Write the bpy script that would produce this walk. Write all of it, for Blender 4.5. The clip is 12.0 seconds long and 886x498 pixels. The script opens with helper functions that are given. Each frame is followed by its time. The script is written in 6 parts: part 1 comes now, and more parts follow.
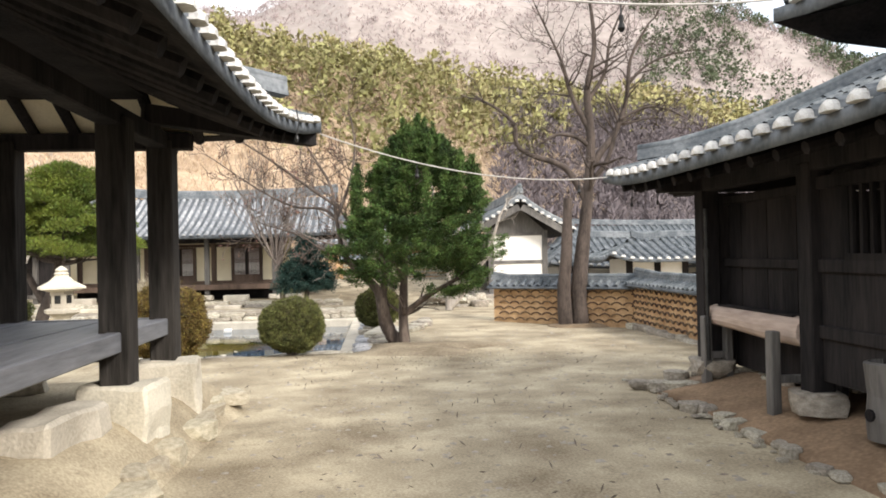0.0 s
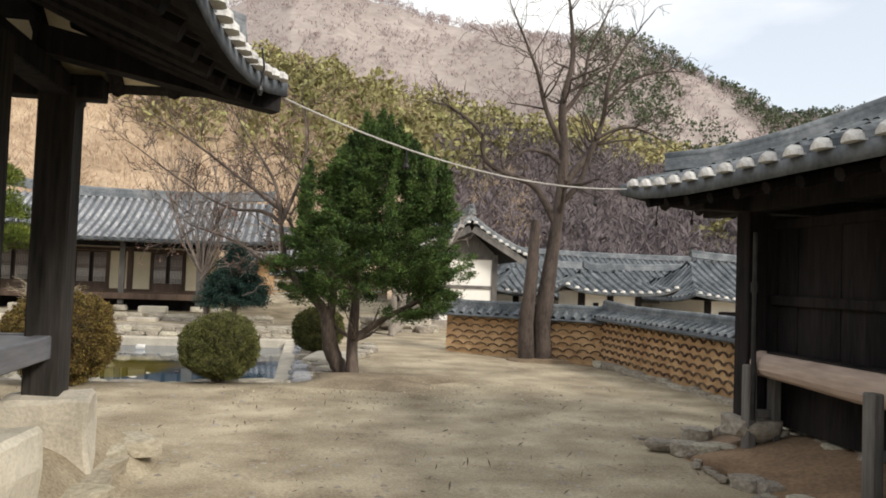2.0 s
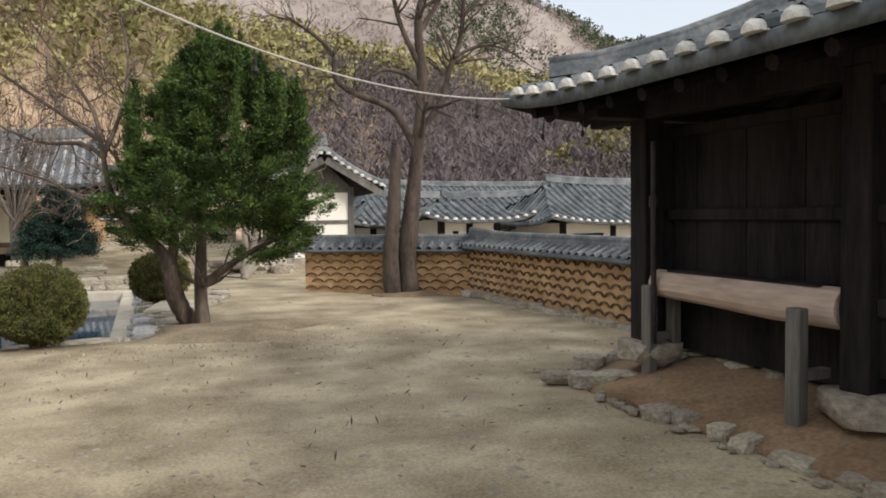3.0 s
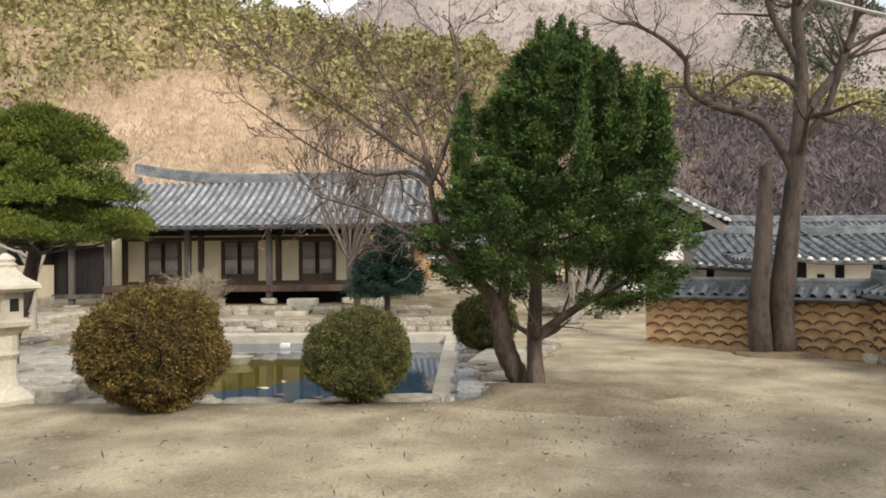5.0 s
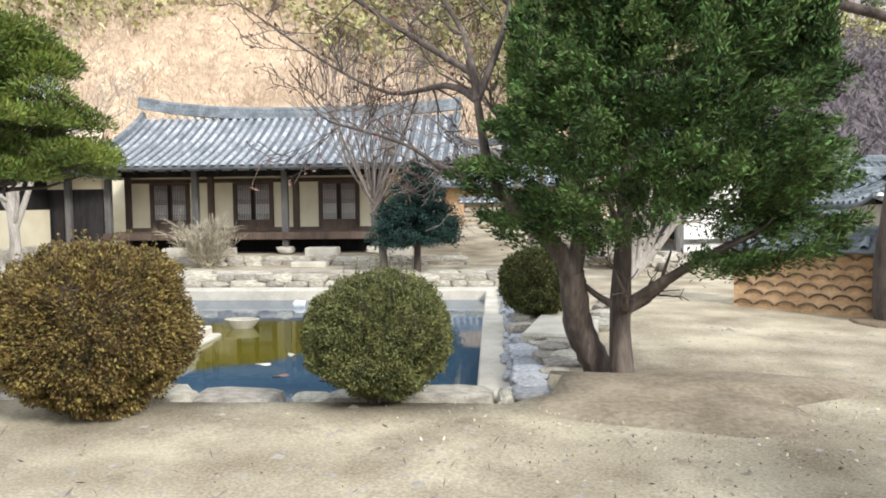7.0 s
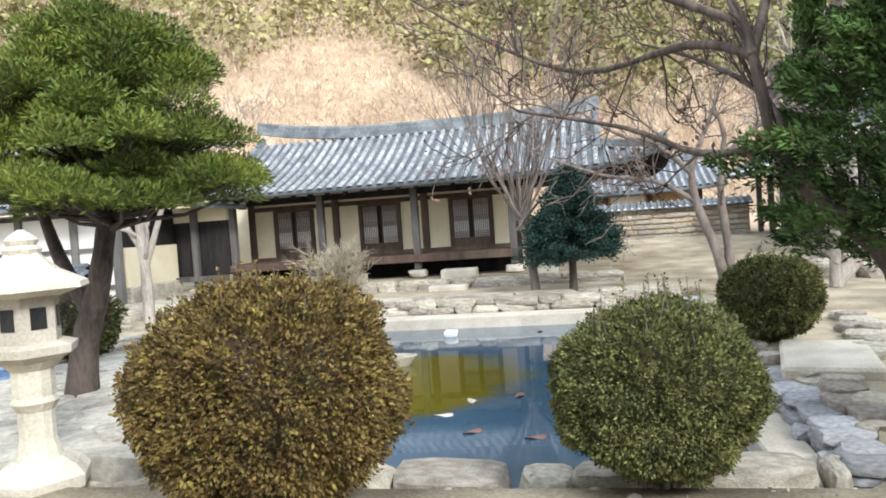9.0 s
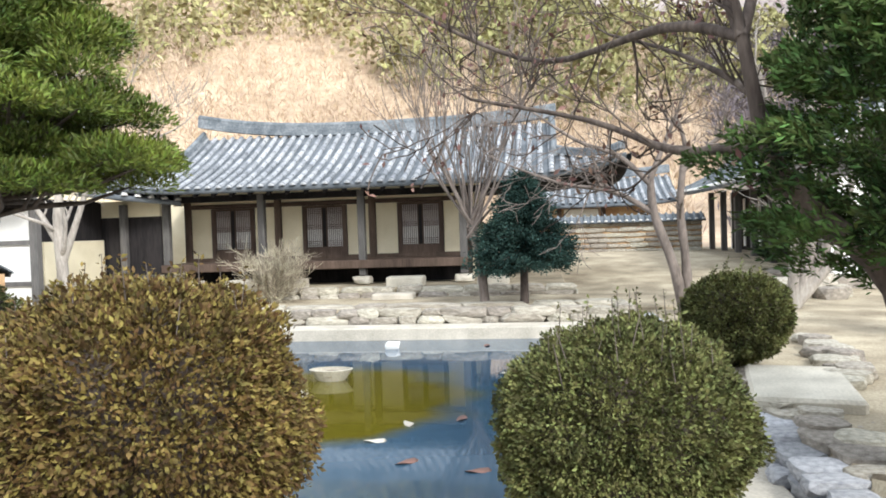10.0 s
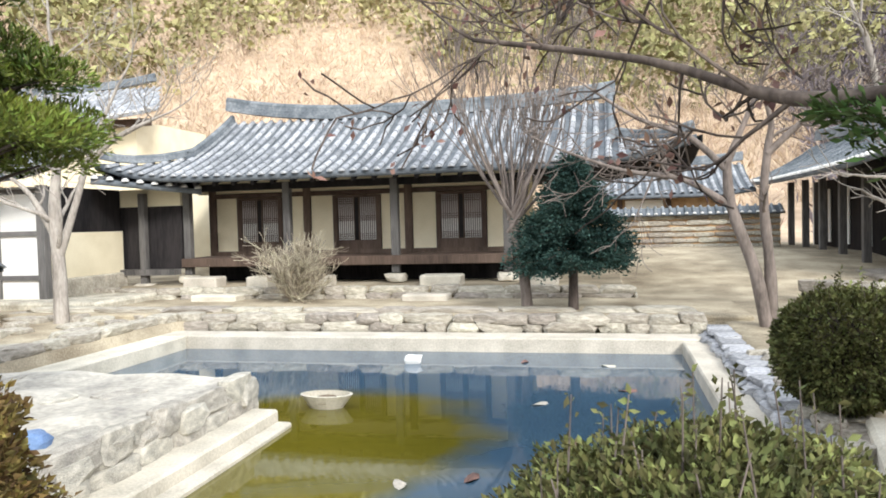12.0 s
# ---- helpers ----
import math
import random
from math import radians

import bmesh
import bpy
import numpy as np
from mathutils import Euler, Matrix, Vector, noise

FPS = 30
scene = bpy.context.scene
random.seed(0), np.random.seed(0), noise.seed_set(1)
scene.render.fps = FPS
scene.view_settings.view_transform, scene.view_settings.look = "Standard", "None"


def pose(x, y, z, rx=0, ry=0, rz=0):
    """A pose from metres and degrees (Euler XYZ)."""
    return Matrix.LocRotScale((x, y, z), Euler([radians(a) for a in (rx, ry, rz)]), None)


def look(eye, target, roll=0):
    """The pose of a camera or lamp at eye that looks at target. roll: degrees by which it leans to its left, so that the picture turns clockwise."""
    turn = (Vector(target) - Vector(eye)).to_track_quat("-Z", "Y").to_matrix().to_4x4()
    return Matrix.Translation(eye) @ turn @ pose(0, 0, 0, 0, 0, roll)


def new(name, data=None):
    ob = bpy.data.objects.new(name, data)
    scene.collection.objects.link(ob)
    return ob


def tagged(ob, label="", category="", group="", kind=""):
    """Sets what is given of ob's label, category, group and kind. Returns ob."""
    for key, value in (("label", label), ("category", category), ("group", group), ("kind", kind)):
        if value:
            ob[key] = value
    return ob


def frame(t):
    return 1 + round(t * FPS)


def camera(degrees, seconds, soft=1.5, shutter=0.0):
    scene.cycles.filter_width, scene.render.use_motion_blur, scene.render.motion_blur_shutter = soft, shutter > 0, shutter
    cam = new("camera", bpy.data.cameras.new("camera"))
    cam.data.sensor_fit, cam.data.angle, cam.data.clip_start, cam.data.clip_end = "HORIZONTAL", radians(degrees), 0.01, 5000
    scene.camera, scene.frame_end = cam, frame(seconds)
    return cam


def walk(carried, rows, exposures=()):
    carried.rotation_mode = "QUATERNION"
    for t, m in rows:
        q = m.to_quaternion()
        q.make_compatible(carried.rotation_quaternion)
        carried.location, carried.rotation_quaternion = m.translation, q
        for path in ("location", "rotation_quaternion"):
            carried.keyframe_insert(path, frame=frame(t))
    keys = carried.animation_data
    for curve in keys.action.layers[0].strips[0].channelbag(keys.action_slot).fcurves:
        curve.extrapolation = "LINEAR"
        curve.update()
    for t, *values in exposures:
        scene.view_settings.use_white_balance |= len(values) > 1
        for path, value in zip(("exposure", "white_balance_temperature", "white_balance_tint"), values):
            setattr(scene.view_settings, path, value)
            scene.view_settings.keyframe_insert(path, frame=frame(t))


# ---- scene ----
# camera: seconds, place, yaw, pitch, roll
cam = camera(61.27, 12.0, soft=1.8)
ROWS = [
    (0.0, -0.005, 0.013, 1.735, -4.79, 0.34, 1.25),
    (0.3, 0.043, 0.345, 1.724, -3.4, 0.1, 1.61),
    (0.5, 0.055, 0.562, 1.718, -1.18, -0.34, 1.71),
    (0.8, -0.014, 0.876, 1.713, -1.0, 1.97, 1.15),
    (1.0, -0.103, 1.083, 1.708, -2.7, 3.23, 0.86),
    (1.5, -0.313, 1.59, 1.683, 2.28, 2.34, 1.39),
    (1.8, -0.389, 1.863, 1.663, -5.02, 2.29, -0.45),
    (2.0, -0.405, 2.052, 1.651, -10.37, 2.21, -2.1),
    (2.2, -0.398, 2.262, 1.641, -12.93, 2.69, -2.59),
    (2.5, -0.371, 2.596, 1.625, -21.1, 0.85, -1.38),
    (2.8, -0.341, 2.923, 1.602, -25.1, -0.67, 0.04),
    (3.0, -0.333, 3.142, 1.587, -21.73, -2.71, 0.78),
    (3.2, -0.334, 3.369, 1.576, -19.09, -4.44, 1.5),
    (4.8, -0.416, 5.376, 1.55, -1.94, 0.33, 0.69),
    (5.0, -0.44, 5.631, 1.546, 1.64, 0.68, 0.59),
    (5.5, -0.487, 6.27, 1.527, -0.85, -0.09, 0.1),
    (5.8, -0.475, 6.674, 1.509, 3.05, -2.01, 0.26),
    (6.0, -0.468, 6.935, 1.503, 4.07, -3.32, 0.4),
    (6.5, -0.496, 7.538, 1.509, 0.91, -4.52, 1.35),
    (6.8, -0.599, 7.929, 1.527, 4.74, -4.23, 1.16),
    (7.0, -0.727, 8.176, 1.544, 3.84, -3.59, 0.62),
    (7.2, -0.898, 8.387, 1.562, 2.91, -4.08, -0.28),
    (7.5, -1.182, 8.656, 1.576, 8.3, -3.84, -0.74),
    (7.7, -1.355, 8.822, 1.574, 13.41, -3.52, -0.1),
    (9.3, -2.037, 10.066, 1.468, 9.6, -1.7, 5.62),
    (9.5, -2.045, 10.233, 1.451, 8.01, -1.75, 5.73),
    (10.0, -2.038, 10.676, 1.425, 7.7, -1.45, 1.89),
    (10.2, -2.029, 10.881, 1.434, 4.1, -1.67, 0.56),
    (10.5, -1.989, 11.192, 1.46, -2.11, -2.07, 0.76),
    (10.8, -1.916, 11.505, 1.476, -2.88, -2.64, 1.96),
    (11.0, -1.892, 11.716, 1.481, -1.01, -3.84, 2.83),
    (11.5, -1.921, 12.207, 1.488, 1.68, -8.14, 3.7),
    (11.8, -1.904, 12.447, 1.476, 10.1, -3.73, 2.87),
    (12.0, -1.882, 12.593, 1.461, 12.38, -2.05, 1.51),
]
walk(cam, [(t, pose(x, y, z, 90 + pitch, roll, yaw)) for t, x, y, z, yaw, pitch, roll in ROWS], [(0.0, 1.12, 6450, 11), (0.5, 0.80, 6500, 11), (1.0, 0.72, 6500, 11), (1.6, 0.5, 6550, 10), (2.0, 0.47, 6600, 10), (2.5, 0.1, 6500, 10), (3.2, 0.5, 6650, 10), (5.0, 0.52, 6700, 10), (5.5, 0.22, 6650, 10), (6.2, 0.75, 6280, 10), (7.5, 1.17, 5850, 8), (9.5, 1.12, 5850, 8), (10.5, 1.3, 5950, 8), (12.0, 1.2, 6000, 9)])
# ---- world, sun ----
SUN_EL, SUN_AZ = 33.0, 142.0     # degrees; azimuth clockwise from +y
world = bpy.data.worlds.new("sky")
scene.world = world
world.use_nodes = True
wn, wl = world.node_tree.nodes, world.node_tree.links
sky = wn.new("ShaderNodeTexSky")
sky.sky_type = 'NISHITA'
sky.sun_disc = False
sky.sun_elevation = radians(SUN_EL)
sky.sun_rotation = radians(SUN_AZ)
sky.air_density, sky.dust_density, sky.ozone_density = 1.0, 2.5, 1.0
wn["Background"].inputs["Strength"].default_value = 0.15
# thin bright cloud over the sky
wc, wnz, wr, wm = wn.new("ShaderNodeTexCoord"), wn.new("ShaderNodeTexNoise"), wn.new("ShaderNodeMapRange"), wn.new("ShaderNodeMix")
wmp = wn.new("ShaderNodeMapping")
wmp.inputs["Scale"].default_value = (1.0, 1.0, 2.6)
wnz.inputs["Scale"].default_value, wnz.inputs["Detail"].default_value = 2.2, 7
wr.inputs["From Min"].default_value, wr.inputs["From Max"].default_value = 0.36, 0.60
wr.inputs["To Min"].default_value, wr.inputs["To Max"].default_value = 0.45, 0.95
wm.data_type = 'RGBA'
wm.inputs["B"].default_value = (6.2, 6.2, 6.1, 1)
wl.new(wc.outputs["Generated"], wmp.inputs[0])
wl.new(wmp.outputs[0], wnz.inputs[0])
wl.new(wnz.outputs["Fac"], wr.inputs["Value"])
wl.new(wr.outputs[0], wm.inputs["Factor"])
wl.new(sky.outputs[0], wm.inputs["A"])
wl.new(wm.outputs["Result"], wn["Background"].inputs["Color"])
sun = new("sun", bpy.data.lights.new("sun", 'SUN'))
sun.data.energy, sun.data.angle, sun.data.color = 1.75, radians(12.0), (1.0, 0.94, 0.85)
sx = math.sin(radians(SUN_AZ)) * math.cos(radians(SUN_EL))
sy = math.cos(radians(SUN_AZ)) * math.cos(radians(SUN_EL))
sun.matrix_world = look((sx * 50, sy * 50, math.sin(radians(SUN_EL)) * 50), (0, 0, 0))

# ---- materials ----


def mat(name, c1, c2, scale=6.0, rough=0.85, bump=0.3, fine=60.0, metal=0.0, vary=0.0, c3=None, island=0.0, spec=0.3, stretch=None, grit=0.0):
    """Two-scale noise between c1 and c2, stains towards c3, relief; vary/island: shift per object or per island."""
    m = bpy.data.materials.new(name)
    m.use_nodes = True
    n, l = m.node_tree.nodes, m.node_tree.links
    b = n["Principled BSDF"]
    co = n.new("ShaderNodeTexCoord")
    mp = n.new("ShaderNodeMapping")
    l.new(co.outputs["Object"], mp.inputs[0])
    if stretch:
        mp.inputs["Scale"].default_value = stretch
    big = n.new("ShaderNodeTexNoise")
    big.inputs["Scale"].default_value, big.inputs["Detail"].default_value = scale, 8
    small = n.new("ShaderNodeTexNoise")
    small.inputs["Scale"].default_value, small.inputs["Detail"].default_value = fine, 4
    l.new(mp.outputs[0], big.inputs[0])
    l.new(mp.outputs[0], small.inputs[0])
    add = n.new("ShaderNodeMath")
    add.operation = 'MULTIPLY_ADD'
    l.new(small.outputs["Fac"], add.inputs[0])
    add.inputs[1].default_value = 0.6
    l.new(big.outputs["Fac"], add.inputs[2])
    ramp = n.new("ShaderNodeValToRGB")
    ramp.color_ramp.elements[0].position, ramp.color_ramp.elements[1].position = 0.55, 1.05
    ramp.color_ramp.elements[0].color = (*c1, 1)
    ramp.color_ramp.elements[1].color = (*c2, 1)
    if c3:
        e = ramp.color_ramp.elements.new(0.8)
        e.color = (*c3, 1)
    l.new(add.outputs[0], ramp.inputs[0])
    out = ramp.outputs[0]
    if vary or island:
        hs = n.new("ShaderNodeHueSaturation")
        src = n.new("ShaderNodeNewGeometry").outputs["Random Per Island"] if island else n.new("ShaderNodeObjectInfo").outputs["Random"]
        k = island or vary
        mr = n.new("ShaderNodeMapRange")
        mr.inputs["To Min"].default_value, mr.inputs["To Max"].default_value = 1 - k, 1 + k
        l.new(src, mr.inputs["Value"])
        l.new(mr.outputs[0], hs.inputs["Value"])
        mr2 = n.new("ShaderNodeMapRange")
        mr2.inputs["To Min"].default_value, mr2.inputs["To Max"].default_value = 0.5 - k * 0.06, 0.5 + k * 0.06
        l.new(src, mr2.inputs["Value"])
        l.new(mr2.outputs[0], hs.inputs["Hue"])
        l.new(out, hs.inputs["Color"])
        out = hs.outputs[0]
    if grit:
        # coarse grains and small dark crumbs
        gn, gr, gm = n.new("ShaderNodeTexNoise"), n.new("ShaderNodeMapRange"), n.new("ShaderNodeMix")
        gn.inputs["Scale"].default_value, gn.inputs["Detail"].default_value, gn.inputs["Roughness"].default_value = 3.2, 10, 0.78
        gr.inputs["From Min"].default_value, gr.inputs["From Max"].default_value = 0.55, 0.72
        gr.inputs["To Max"].default_value = grit * 1.6
        gm.data_type = 'RGBA'
        gm.inputs["B"].default_value = (c1[0] * 0.6, c1[1] * 0.6, c1[2] * 0.6, 1)
        l.new(mp.outputs[0], gn.inputs[0])
        l.new(gn.outputs["Fac"], gr.inputs["Value"])
        l.new(gr.outputs[0], gm.inputs["Factor"])
        l.new(out, gm.inputs["A"])
        out = gm.outputs["Result"]
    l.new(out, b.inputs["Base Color"])
    b.inputs["Roughness"].default_value = rough
    b.inputs["Metallic"].default_value = metal
    b.inputs["Specular IOR Level"].default_value = spec
    if bump:
        bp = n.new("ShaderNodeBump")
        bp.inputs["Strength"].default_value, bp.inputs["Distance"].default_value = bump, 0.03
        l.new(add.outputs[0], bp.inputs["Height"])
        l.new(bp.outputs[0], b.inputs["Normal"])
    return m


def leafy(name, c1, c2, scale=1.2, rough=0.6, k=0.45):
    m = mat(name, c1, c2, scale, rough, 0.0, 9.0, island=k)
    m.node_tree.nodes["Principled BSDF"].inputs["Transmission Weight"].default_value = 0.0
    return m


SAND = mat("packed_sand", (0.18, 0.14, 0.09), (0.50, 0.43, 0.305), 1.15, 0.95, 0.2, 45.0, c3=(0.34, 0.287, 0.20), grit=0.46)
SCREE = mat("hill_soil", (0.34, 0.25, 0.17), (0.64, 0.505, 0.365), 0.06, 0.95, 0.6, 1.2, c3=(0.49, 0.375, 0.26))
# far mountain ground is paled and muted: distance haze put into the colour
FARHILL = mat("haze_paled_woodland", (0.26, 0.225, 0.205), (0.42, 0.365, 0.335), 0.02, 1.0, 0.5, 0.35, c3=(0.34, 0.295, 0.27))
WOODFLOOR = mat("wooded_slope", (0.10, 0.082, 0.078), (0.19, 0.155, 0.145), 0.06, 0.95, 0.5, 1.2, c3=(0.14, 0.115, 0.108))
REDEARTH = mat("reddish_earth", (0.12, 0.078, 0.048), (0.30, 0.205, 0.13), 1.6, 0.95, 0.6, 26.0, c3=(0.20, 0.135, 0.085))
DIRT = mat("dark_soil", (0.13, 0.095, 0.06), (0.28, 0.21, 0.14), 2.0, 0.95, 0.6, 30.0)
LITTER = mat("needle_litter_soil", (0.15, 0.115, 0.075), (0.36, 0.30, 0.21), 1.5, 0.95, 0.7, 20.0, c3=(0.26, 0.21, 0.145))
STONE = mat("field_stone", (0.22, 0.195, 0.155), (0.52, 0.475, 0.395), 3.0, 0.9, 0.6, 22.0, vary=0.25, c3=(0.37, 0.335, 0.275))
SANDSTONE = mat("sandy_stone", (0.30, 0.26, 0.19), (0.58, 0.52, 0.40), 3.0, 0.92, 0.6, 22.0, vary=0.15, c3=(0.45, 0.40, 0.30))
DRESSED = mat("cut_granite", (0.40, 0.365, 0.295), (0.64, 0.59, 0.49), 2.5, 0.85, 0.35, 40.0, vary=0.12)
GREYSTONE = mat("blue_grey_stone", (0.20, 0.205, 0.22), (0.46, 0.46, 0.47), 3.0, 0.8, 0.5, 25.0, vary=0.25)
PIERSTONE = mat("weathered_pier_stone", (0.27, 0.255, 0.225), (0.60, 0.56, 0.48), 2.2, 0.9, 0.7, 18.0, vary=0.15, c3=(0.44, 0.41, 0.35))
TILE = mat("roof_tile", (0.075, 0.088, 0.10), (0.235, 0.25, 0.26), 2.2, 0.78, 0.35, 18.0, island=0.26, c3=(0.145, 0.16, 0.17), spec=0.12)
TILEPAN = mat("roof_pan_tile", (0.06, 0.07, 0.08), (0.16, 0.175, 0.19), 2.2, 0.8, 0.4, 18.0)
PALETILE = mat("weathered_pale_tile", (0.18, 0.19, 0.205), (0.44, 0.445, 0.45), 1.6, 0.75, 0.35, 12.0, island=0.18, c3=(0.30, 0.31, 0.325))
MORTAR = mat("lime_mortar", (0.42, 0.41, 0.39), (0.70, 0.69, 0.66), 9.0, 0.85, 0.4, 50.0, vary=0.15)
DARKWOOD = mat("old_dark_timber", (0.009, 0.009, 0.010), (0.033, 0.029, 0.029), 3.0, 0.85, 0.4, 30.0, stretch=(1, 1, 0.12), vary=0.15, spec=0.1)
GREYWOOD = mat("weathered_grey_timber", (0.055, 0.052, 0.05), (0.17, 0.16, 0.15), 3.0, 0.75, 0.4, 30.0, stretch=(1, 1, 0.12), vary=0.15)
DECKWOOD = mat("worn_deck_boards", (0.09, 0.095, 0.11), (0.21, 0.215, 0.235), 3.0, 0.5, 0.3, 30.0, stretch=(1, 0.12, 1), vary=0.15)
BROWNWOOD = mat("brown_joinery", (0.055, 0.036, 0.026), (0.13, 0.09, 0.068), 3.0, 0.75, 0.35, 30.0, stretch=(1, 1, 0.15), vary=0.12)
LOGWOOD = mat("debarked_log", (0.32, 0.24, 0.20), (0.58, 0.47, 0.40), 3.0, 0.75, 0.4, 25.0, stretch=(1, 0.15, 1))
PLASTER = mat("cream_plaster", (0.66, 0.58, 0.40), (0.80, 0.72, 0.53), 1.6, 0.95, 0.15, 40.0)
WHITEWALL = mat("white_plaster", (0.76, 0.74, 0.69), (0.86, 0.84, 0.80), 1.6, 0.95, 0.12, 40.0)
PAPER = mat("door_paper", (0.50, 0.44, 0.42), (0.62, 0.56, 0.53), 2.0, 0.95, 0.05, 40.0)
MUD = mat("ochre_mud_wall", (0.36, 0.215, 0.11), (0.62, 0.42, 0.235), 2.4, 0.95, 0.6, 26.0, c3=(0.50, 0.325, 0.175))
EMBTILE = mat("embedded_tile", (0.085, 0.06, 0.045), (0.21, 0.145, 0.10), 4.0, 0.85, 0.3, 30.0, vary=0.3)
BARKGREY = mat("pale_bark", (0.20, 0.175, 0.15), (0.44, 0.40, 0.35), 5.0, 0.9, 0.5, 30.0, stretch=(1, 1, 0.3))
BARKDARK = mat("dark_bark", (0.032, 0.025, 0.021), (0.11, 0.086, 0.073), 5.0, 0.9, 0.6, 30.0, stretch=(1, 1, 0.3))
BARKRED = mat("flaking_brown_bark", (0.045, 0.033, 0.027), (0.17, 0.135, 0.11), 5.0, 0.9, 0.8, 24.0, stretch=(1, 1, 0.25), c3=(0.09, 0.07, 0.058))
BARKMID = mat("grey_brown_bark", (0.10, 0.082, 0.07), (0.26, 0.215, 0.185), 5.0, 0.9, 0.6, 30.0, stretch=(1, 1, 0.3))
YEWLEAF = leafy("yew_needles", (0.007, 0.020, 0.006), (0.11, 0.17, 0.042), 3.0, 0.8, 0.55)
PINELEAF = leafy("pine_needles", (0.030, 0.055, 0.008), (0.165, 0.195, 0.028))
SPRUCELEAF = leafy("spruce_needles", (0.012, 0.034, 0.028), (0.035, 0.072, 0.055), 1.2, 0.85)
BOXLEAF = leafy("box_leaves", (0.030, 0.036, 0.011), (0.19, 0.19, 0.062), 8.0, 0.8, 0.55)
REDLEAF = leafy("bronze_leaves", (0.040, 0.033, 0.010), (0.23, 0.155, 0.048), 8.0, 0.8, 0.55)
DRYLEAF = leafy("dry_leaves", (0.10, 0.055, 0.045), (0.24, 0.13, 0.10), 2.0)
TWIG = leafy("grey_twigs", (0.26, 0.22, 0.16), (0.50, 0.44, 0.33), 2.0)
# yellow-green pines, lightened so some hillside haze sits in the colour
HILLPINE = leafy("hill_pine", (0.15, 0.15, 0.06), (0.40, 0.355, 0.175), 0.03, 0.9, 0.35)
HILLBRUSH = leafy("hill_brush", (0.34, 0.255, 0.175), (0.60, 0.475, 0.35), 0.03, 0.95, 0.2)
# trees of the far mountain carry the same haze in their colour
FARTREE = leafy("haze_paled_trees", (0.29, 0.235, 0.23), (0.42, 0.355, 0.345), 0.02, 1.0, 0.10)
# pavilion posts: grey timber darkened, their shadow side put into the colour
COLWOOD = mat("shade_dark_post", (0.012, 0.011, 0.010), (0.055, 0.049, 0.045), 3.0, 0.85, 0.5, 30.0, stretch=(1, 1, 0.1), vary=0.15, spec=0.1)
# purplish woods at the hill foot, their shade put into the dark tone
HILLWOOD = leafy("shaded_hill_wood", (0.125, 0.105, 0.112), (0.165, 0.14, 0.145), 0.03, 0.95, 0.10)
FARPINE = leafy("shoulder_pine", (0.055, 0.075, 0.045), (0.13, 0.15, 0.085), 0.03, 0.95, 0.25)
IRON = mat("black_iron", (0.02, 0.02, 0.02), (0.05, 0.05, 0.05), 8.0, 0.5, 0.1, 60.0, metal=0.6)
CABLE = mat("pale_cable", (0.40, 0.38, 0.35), (0.55, 0.53, 0.50), 8.0, 0.6, 0.0)
REDPAINT = mat("red_brown_paint", (0.20, 0.055, 0.035), (0.30, 0.095, 0.065), 4.0, 0.7, 0.2)
BLUEPLASTIC = mat("blue_sheet", (0.10, 0.17, 0.33), (0.20, 0.30, 0.50), 3.0, 0.5, 0.2)

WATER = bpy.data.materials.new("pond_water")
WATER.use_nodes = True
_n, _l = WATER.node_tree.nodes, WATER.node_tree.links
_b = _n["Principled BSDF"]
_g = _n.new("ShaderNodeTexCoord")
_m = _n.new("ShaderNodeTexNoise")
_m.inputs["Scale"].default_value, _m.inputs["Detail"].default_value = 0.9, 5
_k = _n.new("ShaderNodeMapping")          # mid-pond olive oval: algae with painted house reflection; blue round it is painted sky reflection
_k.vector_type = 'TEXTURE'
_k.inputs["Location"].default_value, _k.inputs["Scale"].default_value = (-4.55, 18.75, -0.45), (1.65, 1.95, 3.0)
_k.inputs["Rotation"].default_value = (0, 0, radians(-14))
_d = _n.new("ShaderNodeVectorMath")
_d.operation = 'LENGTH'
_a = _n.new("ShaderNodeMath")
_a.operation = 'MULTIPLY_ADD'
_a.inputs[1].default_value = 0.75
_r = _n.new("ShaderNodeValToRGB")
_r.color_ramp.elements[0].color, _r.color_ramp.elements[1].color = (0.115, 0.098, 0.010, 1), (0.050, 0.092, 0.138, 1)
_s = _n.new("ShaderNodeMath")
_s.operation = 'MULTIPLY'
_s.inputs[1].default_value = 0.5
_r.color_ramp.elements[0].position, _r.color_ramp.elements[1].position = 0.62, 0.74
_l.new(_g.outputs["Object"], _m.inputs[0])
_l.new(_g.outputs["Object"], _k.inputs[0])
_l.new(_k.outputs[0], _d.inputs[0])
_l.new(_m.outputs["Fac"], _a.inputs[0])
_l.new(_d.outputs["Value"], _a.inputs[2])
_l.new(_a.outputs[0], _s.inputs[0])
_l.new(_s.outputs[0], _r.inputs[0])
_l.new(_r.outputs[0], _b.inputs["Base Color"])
_b.inputs["Roughness"].default_value = 0.04
_b.inputs["IOR"].default_value = 1.33
_b.inputs["Specular IOR Level"].default_value = 1.0
_c = _n.new("ShaderNodeTexCoord")
_t = _n.new("ShaderNodeTexNoise")
_t.inputs["Scale"].default_value, _t.inputs["Detail"].default_value = 2.2, 3
_p = _n.new("ShaderNodeBump")
_p.inputs["Strength"].default_value, _p.inputs["Distance"].default_value = 0.06, 0.02
_l.new(_c.outputs["Object"], _t.inputs[0])
_l.new(_t.outputs[0], _p.inputs["Height"])
_l.new(_p.outputs[0], _b.inputs["Normal"])
